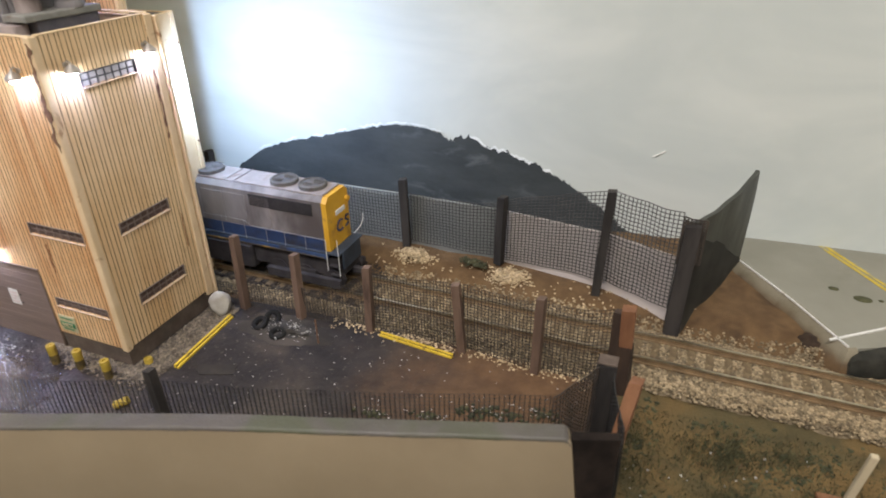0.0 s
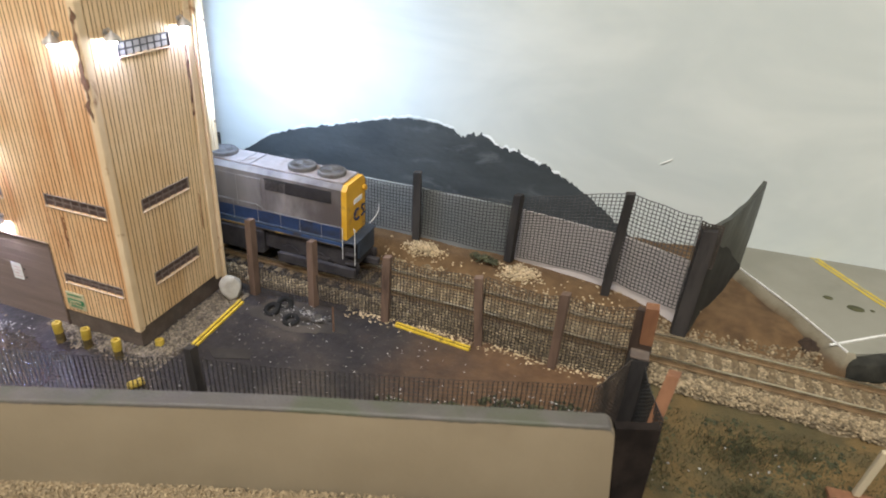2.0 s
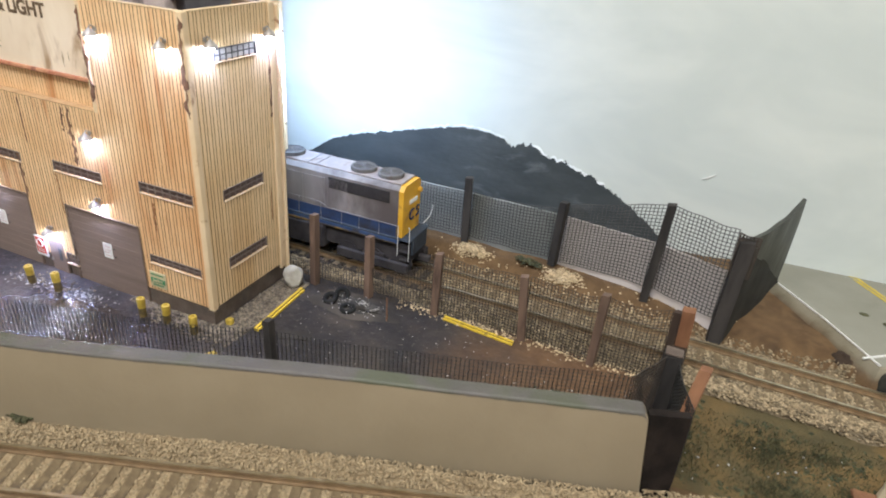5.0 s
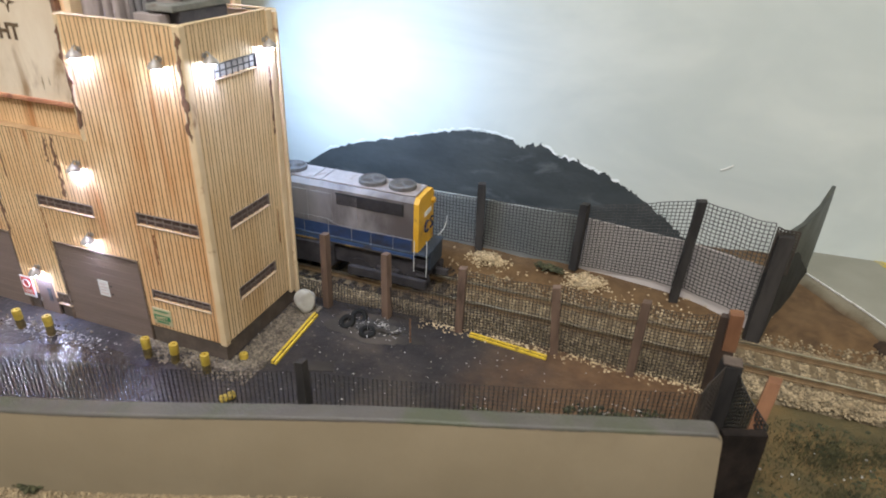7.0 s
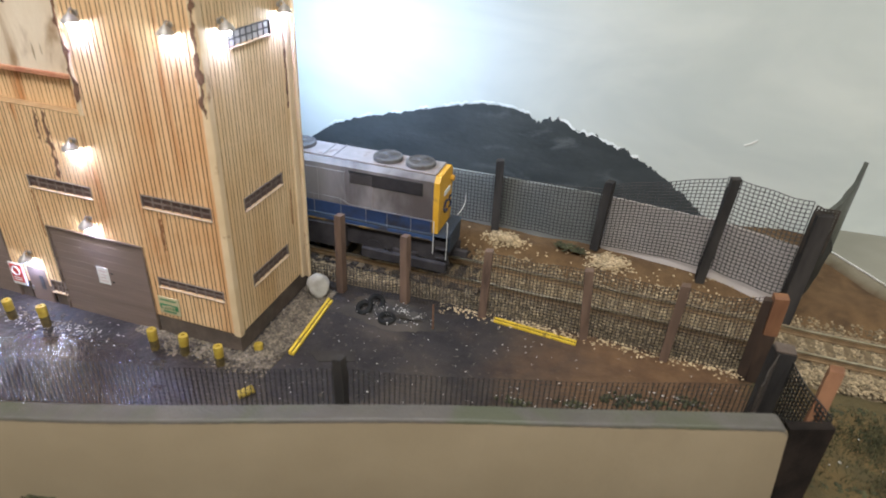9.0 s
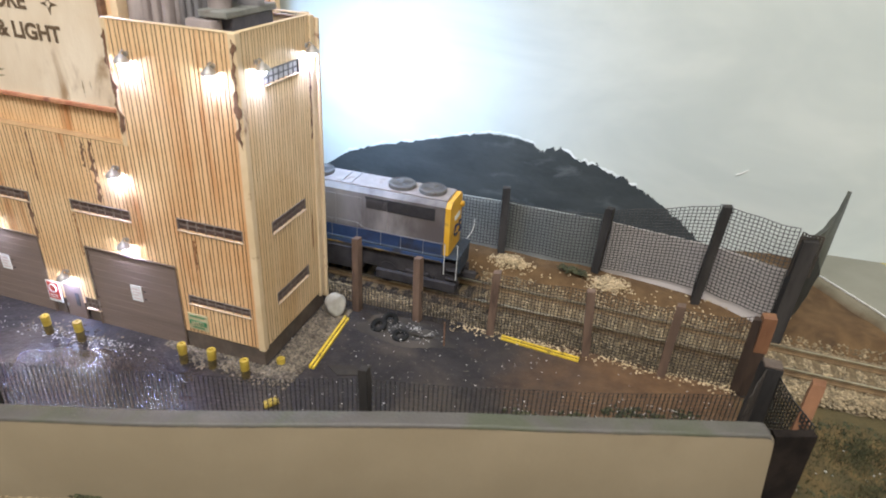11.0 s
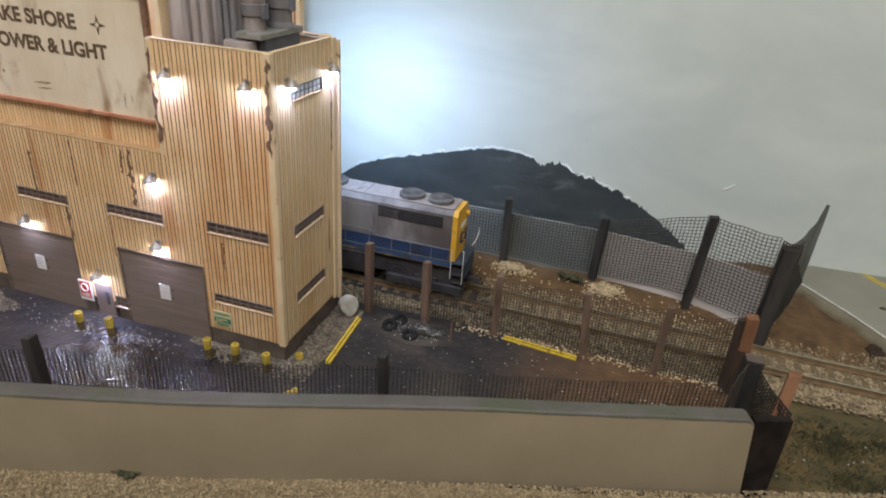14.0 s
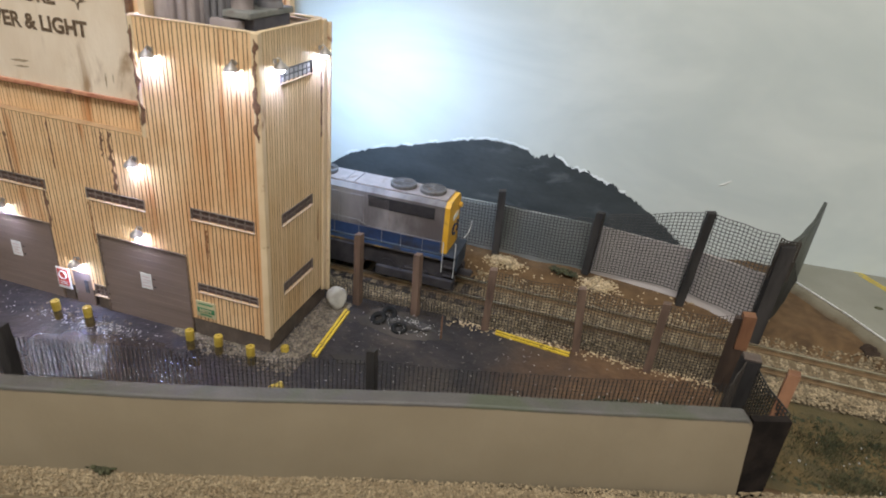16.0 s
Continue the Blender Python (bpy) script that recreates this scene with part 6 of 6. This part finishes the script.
# ---------------------------------------------------------------- stones and scatter
def stones(name, spots, size, mat, label, seed, flat=0.7):
    """Many small angular stones as one object of joined geometry."""
    rng = np.random.RandomState(seed)
    t = (1 + 5 ** 0.5) / 2
    ico = np.array([(-1, t, 0), (1, t, 0), (-1, -t, 0), (1, -t, 0), (0, -1, t), (0, 1, t), (0, -1, -t), (0, 1, -t), (t, 0, -1), (t, 0, 1), (-t, 0, -1), (-t, 0, 1)], float)
    ico /= np.linalg.norm(ico[0])
    fa = np.array([(0, 11, 5), (0, 5, 1), (0, 1, 7), (0, 7, 10), (0, 10, 11), (1, 5, 9), (5, 11, 4), (11, 10, 2), (10, 7, 6), (7, 1, 8), (3, 9, 4), (3, 4, 2), (3, 2, 6), (3, 6, 8), (3, 8, 9), (4, 9, 5), (2, 4, 11), (6, 2, 10), (8, 6, 7), (9, 8, 1)])
    spots = np.array(spots, float)
    n = len(spots)
    s = size * rng.uniform(0.55, 1.25, (n, 1, 1)) * rng.uniform(0.7, 1.3, (n, 1, 3)) * np.array([1, 1, flat])
    v = ico[None] * rng.uniform(0.72, 1.2, (n, 12, 1)) * s
    a = rng.uniform(0, 2 * math.pi, n)
    c, d = np.cos(a)[:, None], np.sin(a)[:, None]
    x, y = v[:, :, 0] * c - v[:, :, 1] * d, v[:, :, 0] * d + v[:, :, 1] * c
    v = np.stack([x, y, v[:, :, 2]], 2) + spots[:, None, :]
    f = fa[None] + (np.arange(n) * 12)[:, None, None]
    me = bpy.data.meshes.new(name)
    me.vertices.add(n * 12)
    me.vertices.foreach_set("co", (v * U).astype(np.float32).ravel())
    me.loops.add(n * 60)
    me.loops.foreach_set("vertex_index", f.astype(np.int32).ravel())
    me.polygons.add(n * 20)
    me.polygons.foreach_set("loop_start", np.arange(0, n * 60, 3, dtype=np.int32))
    me.update(calc_edges=True)
    me.validate()
    me.materials.append(mat)
    return tagged(new(name, me), label, name.split("_")[-1], kind="stuff")


def mossy_patch():
    bm = bmesh.new()
    xs, ys = np.arange(186, 421, 6.0), np.arange(2, 63, 4.0)
    grid = [[bm.verts.new((x + 2 * math.sin(y), y + 2 * math.sin(x * 0.2), land(x, y) + 0.3)) for x in xs] for y in ys]
    for j in range(len(ys) - 1):
        for i in range(len(xs) - 1):
            bm.faces.new((grid[j][i], grid[j][i + 1], grid[j + 1][i + 1], grid[j + 1][i]))
    solid("mossy_ground", bm, MOSSY, "dark mossy ground beyond the end of the wall", "ground", kind="structure", smooth=True)


mossy_patch()


def on_tie(along, q, first, spacing, half=12.4):
    return abs((along - first + spacing / 2) % spacing - spacing / 2) < 1.75 and abs(q) < half


def gravel_bed():
    bm = bmesh.new()
    rows = []
    for s in np.arange(-160, 441, 8.0):
        row = []
        for off in np.arange(-110, 2.1, 4.0):
            o = off if s < WALL_END + 5 else off + 4 * math.sin(s * 0.13)
            x, y = wall_pt(s, min(o, 0.6) if s < WALL_END + 5 else o)
            row.append(bm.verts.new((x, y, land(x, y) + 0.35)))
        rows.append(row)
    for a, b in zip(rows, rows[1:]):
        for k in range(len(a) - 1):
            bm.faces.new((a[k], b[k], b[k + 1], a[k + 1]))
    solid("gravel_bed", bm, GRAVEL_BED, "tan fine-gravel bed of the front track", "gravel bed", kind="structure", smooth=True)


gravel_bed()


def ballast_bed():
    """The low bank of fine ballast under the yard track."""
    bm = bmesh.new()
    rows = []
    for x in np.arange(-60, 421, 5.0):
        c = TRACK_Y - 3 * (x + 120) / 540
        row = []
        for q in np.arange(-22, 22.1, 2.0):
            y = c + q
            edge = abs(q) + 2.0 * noise.noise((x * 0.08, q * 0.1, 4))
            low = land(x, y) - 0.6
            z = low + (RAIL_Z - 3.7 - low) * (1 - smooth01(13, 21, edge))
            row.append(bm.verts.new((x, y, max(z, 2.6 if y < 61 and x < 188 else -9) if not (y < 59.5 and x < 188) else -1.0)))
        rows.append(row)
    for a, b in zip(rows, rows[1:]):
        for k in range(len(a) - 1):
            bm.faces.new((a[k], b[k], b[k + 1], a[k + 1]))
    solid("ballast_bed", bm, BALLAST_BED, "low bank of fine grey-tan ballast under the yard track", "ballast bed", kind="structure", smooth=True)


BALLAST_BED = surf("ballast_fines", (0.15, 0.118, 0.07), (0.24, 0.185, 0.115), 700, (0.17, 0.12, 0.07), 200, rough=0.95, bump=1.0, bump_scale=1500)
ballast_bed()


def scatter():
    rng = random.Random(11)
    spots, shadowed = [], []
    # ballast of the yard track
    for _ in range(46000):
        x, y = rng.uniform(-60, 330), TRACK_Y - 1.5 + rng.gauss(0, 12.5)
        if abs(y - TRACK_Y) > 22 or y < 60 and x < 188:
            continue
        q = y - (TRACK_Y - 3 * (x + 120) / 540)
        top = RAIL_Z - 3.4 + rng.uniform(0, 0.4)
        if on_tie(x + 120, q, 6.81, 6.87) and rng.random() < 0.9:
            continue
        if 6.8 < abs(q) < 9.0:
            continue
        if abs(q) > 13:
            top = max(land(x, y), top - (abs(q) - 13) * 0.42)
        # stones under and beside the locomotive go into the shadow-coloured set
        (shadowed if x < 70 + 14 * noise.noise((x * 0.1, y * 0.1, 6)) and y > 67 else spots).append((x, y, top))
    stones("oily_ballast", shadowed, 0.72, STONE_SHADOW, "ballast under the locomotive, coloured dark for its shadow", 9)
    for _ in range(16000):
        x, q = rng.uniform(186, 330), rng.choice((-1, -1, 1)) * (12 + 10 * rng.random() ** 1.3)
        if abs(q) > 17 + 5 * noise.noise((x * 0.09, q, 3)) + 2 * noise.noise((x * 0.3, q, 5)):
            continue
        y = TRACK_Y - 3 * (x + 120) / 540 + q
        spots.append((x, y, max(land(x, y), RAIL_Z - 3.3 - (abs(q) - 13) * 0.42) + rng.uniform(-0.1, 0.5)))
    stones("grey_ballast", spots, 0.72, STONE_GREY, "loose grey-tan ballast along the yard track", 1)
    spots = []
    for _ in range(58000):
        s = rng.uniform(-60, 360)
        off = rng.uniform(-52, 0.3 if s < WALL_END + 5 else 6)
        x, y = wall_pt(s, off)
        d = Vector((x, y)) - FT_A
        q, along = d.dot(FT_N), d.dot(FT_DIR) + 260
        zz = land(x, y) + 0.5
        if abs(q) < 14:
            zz = 7.9 if abs(q) < 9.6 else 8.3
            if on_tie(along, q, 3.44, 6.27, 9.6) and rng.random() < 0.93 or 6.6 < abs(q) < 9.4:
                continue
        elif abs(q) < 22:
            zz = max(zz, 8.6 - (abs(q) - 14) * 0.1)
        spots.append((x, y, zz + rng.uniform(-0.2, 0.3)))
    stones("tan_ballast", spots, 0.47, STONE_TAN, "fine tan ballast in front of the retaining wall", 2)
    # gravel by the tower and along the front
    spots = []
    for _ in range(3600):
        spots.append((rng.uniform(0.5, 14.6), rng.uniform(-4, 50), 2.0 + rng.uniform(0, 0.35)))
    for _ in range(1700):
        x = rng.uniform(-46, 14)
        spots.append((x, -rng.uniform(-0.5, 12 if x > -35 else 4) * rng.uniform(0.3, 1), 2.0 + rng.uniform(0, 0.3)))
    for _ in range(1900):
        a, r = rng.uniform(0, 6.283), rng.random() ** 0.6
        k = 1 + 0.35 * noise.noise((math.cos(a) * 1.5, math.sin(a) * 1.5, 2))
        spots.append((-156 + 20 * r * k * math.cos(a), -15 + 10 * r * k * math.sin(a), 2.0 + rng.uniform(0, 0.5) + 1.2 * (1 - r)))
    for _ in range(150):
        spots.append((rng.gauss(-86, 12), -11 + rng.gauss(0, 3.2), 2.0 + rng.uniform(0, 0.4)))
    stones("yard_gravel", spots, 0.58, STONE_DARK, "grey gravel strip along the foot of the tower", 3)
    spots = []
    for _ in range(330):
        x = rng.gauss(-84, 15)
        spots.append((x, -9.5 + 0.08 * (x + 86) - abs(rng.gauss(0, 3.2)), 2.0))
    for _ in range(60):
        spots.append((rng.gauss(-148, 12), -14 + rng.gauss(0, 6), 2.0 + rng.uniform(0, 0.8)))
    for _ in range(100):
        spots.append((rng.gauss(45, 7), rng.gauss(44, 3.5), 2.3 + rng.uniform(0, 1.6)))
    for _ in range(70):
        x, y = rng.gauss(47.5, 2.0), rng.gauss(44, 1.4)
        spots.append((x, y, 2.4 + rng.uniform(0, 3.0) * math.exp(-((x - 47.5) / 2.5) ** 2)))
    for _ in range(280):
        spots.append((rng.uniform(-60, 180), rng.uniform(-20, 54), 2.0))
    for cx, cy in ((104, 11), (123, 17), (142, 27), (161, 33)):
        for _ in range(26):
            spots.append((rng.gauss(cx, 4.5), rng.gauss(cy, 0.9), 2.2 + rng.uniform(0, 0.8)))
    stones("pale_chips", spots, 0.36, DEBRIS, "pale chips and flakes strewn over the yard", 4, 0.4)
    spots = []
    for cx, cy in ((76, 111), (126, 109), (160, 101)):
        for _ in range(620 if cx < 150 else 130):
            x, y = rng.gauss(cx, 4.5 if cx < 150 else 12), rng.gauss(cy, 2.2)
            spots.append((x, y, land(x, y) + rng.uniform(0, 2.6) * math.exp(-((x - cx) / 6) ** 2)))
    for _ in range(150):
        x, y = rng.uniform(55, 210), rng.uniform(96, 116)
        spots.append((x, y, land(x, y) + 0.2))
    for _ in range(650):
        x, y = rng.uniform(60, 185), rng.gauss(57.5, 2.2)
        spots.append((x, y, 1.8 + rng.uniform(0, 0.5)))
    stones("tan_chips", spots, 0.6, CHIPS_TAN, "tan chips heaped at the fence feet", 5, 0.6)
    spots = []
    for _ in range(50):
        x, y = rng.uniform(188, 320), rng.uniform(8, 50)
        spots.append((x, y, land(x, y) + 0.6))
    stones("white_specks", spots, 0.42, DEBRIS, "pale specks lying in the moss", 7, 0.6)
    spots = []
    for _ in range(2600):
        x, y = rng.uniform(186, 330), rng.uniform(6, 58)
        if noise.noise((x * 0.07, y * 0.07, 9)) > 0.02:
            spots.append((x, y, land(x, y)))
    for cx, cy, n in ((104, 112, 60), (110, 110, 40)):
        for _ in range(n):
            spots.append((rng.gauss(cx, 2.5), rng.gauss(cy, 1.4), 11.5 + rng.uniform(0, 1.2)))
    for _ in range(70):
        spots.append((rng.gauss(-11.3, 1.8), rng.gauss(-78.6, 1.0), 8.6 + rng.uniform(0, 1.4)))
    for _ in range(190):
        q = wall_pt(rng.uniform(95, 243), rng.uniform(6.5, 10.5))
        spots.append((q[0], q[1], 2.0 + rng.uniform(0, 0.6)))
    for cx, cy in ((104, 11), (123, 17), (136, 24), (142, 27), (151, 28), (161, 33)):
        for _ in range(24):
            spots.append((rng.gauss(cx, 3.5), rng.gauss(cy, 1.4), 2.0 + rng.uniform(0, 0.9)))
    stones("green_moss", spots, 1.0, MOSS, "dark green moss and foam tufts on the ground", 6, 0.5)


scatter()


def grass():
    """Static grass and moss between the wall's end and the yard track."""
    rng = np.random.RandomState(8)
    verts, faces = [], []
    def blades(n, draw, h):
        for _ in range(n):
            x, y = draw()
            z = land(x, y)
            a, l, w = rng.uniform(0, 6.28), rng.uniform(0.5, 1) * h, rng.uniform(0.12, 0.3)
            c, s = math.cos(a), math.sin(a)
            lean = rng.uniform(-0.8, 0.8, 2) * l
            k = len(verts)
            verts.extend([((x - w * c) * U, (y - w * s) * U, z * U), ((x + w * c) * U, (y + w * s) * U, z * U), ((x + lean[0]) * U, (y + lean[1]) * U, (z + l) * U)])
            faces.append((k, k + 1, k + 2))
    def patch():
        x = rng.uniform(188, 330)
        return x, rng.uniform(8, 52) + (x - 200) * 0.05
    blades(7000, patch, 1.9)
    clumps = [(rng.uniform(192, 300), rng.uniform(15, 45)) for _ in range(26)]
    def clump():
        c = clumps[rng.randint(len(clumps))]
        return c[0] + rng.normal(0, 4.2), c[1] + rng.normal(0, 3.6)
    blades(5000, clump, 3.2)
    me = bpy.data.meshes.new("grass")
    me.from_pydata(verts, [], faces)
    me.materials.append(GRASS)
    tagged(new("grass", me), "sparse dark green static grass on the bare ground", "grass", kind="stuff")


grass()


def brush_marks():
    """Pale dry-brush marks above the hill and a thin white scratch on the backdrop."""
    rng = random.Random(21)
    k = 0
    for x0 in (-30, -14, 4, 16, 28, 36, 43, 50, 57, 64, 86, 97, 108, 118, 126):
        x, l = x0 + rng.uniform(-2, 2), rng.uniform(4, 11)
        bm = bmesh.new()
        lo, hi = [], []
        n = 8
        for i in range(n + 1):
            u = x + l * i / n
            z = hill_top(u) + (1.0 if x0 < 70 else -0.4) + rng.uniform(-0.25, 0.25)
            w = (0.7 if x0 < 80 else 1.3) * math.sin(math.pi * i / n) + 0.06
            lo.append(bm.verts.new((u, backdrop_y(u) - 0.55, z - w * 0.4)))
            hi.append(bm.verts.new((u, backdrop_y(u) - 0.55, z + w)))
        for i in range(n):
            bm.faces.new((lo[i], lo[i + 1], hi[i + 1], hi[i]))
        solid("brush_mark", bm, PALE_PAINT, "pale dry-brush mark along the painted skyline", "paint mark", kind="structure")
    bm = bmesh.new()
    tube(bm, [(179.0, backdrop_y(179) - 0.4, 53.6), (181.5, backdrop_y(181.5) - 0.5, 54.8), (184.6, backdrop_y(184.6) - 0.4, 56.8)], 0.35, 5)
    solid("scratch", bm, WHITE, "thin white scratch on the backdrop", "scratch", kind="structure")


PALE_PAINT = surf("pale_brush_paint", (0.76, 0.79, 0.78), (0.84, 0.87, 0.86), 200, rough=0.8, bump=0)
brush_marks()
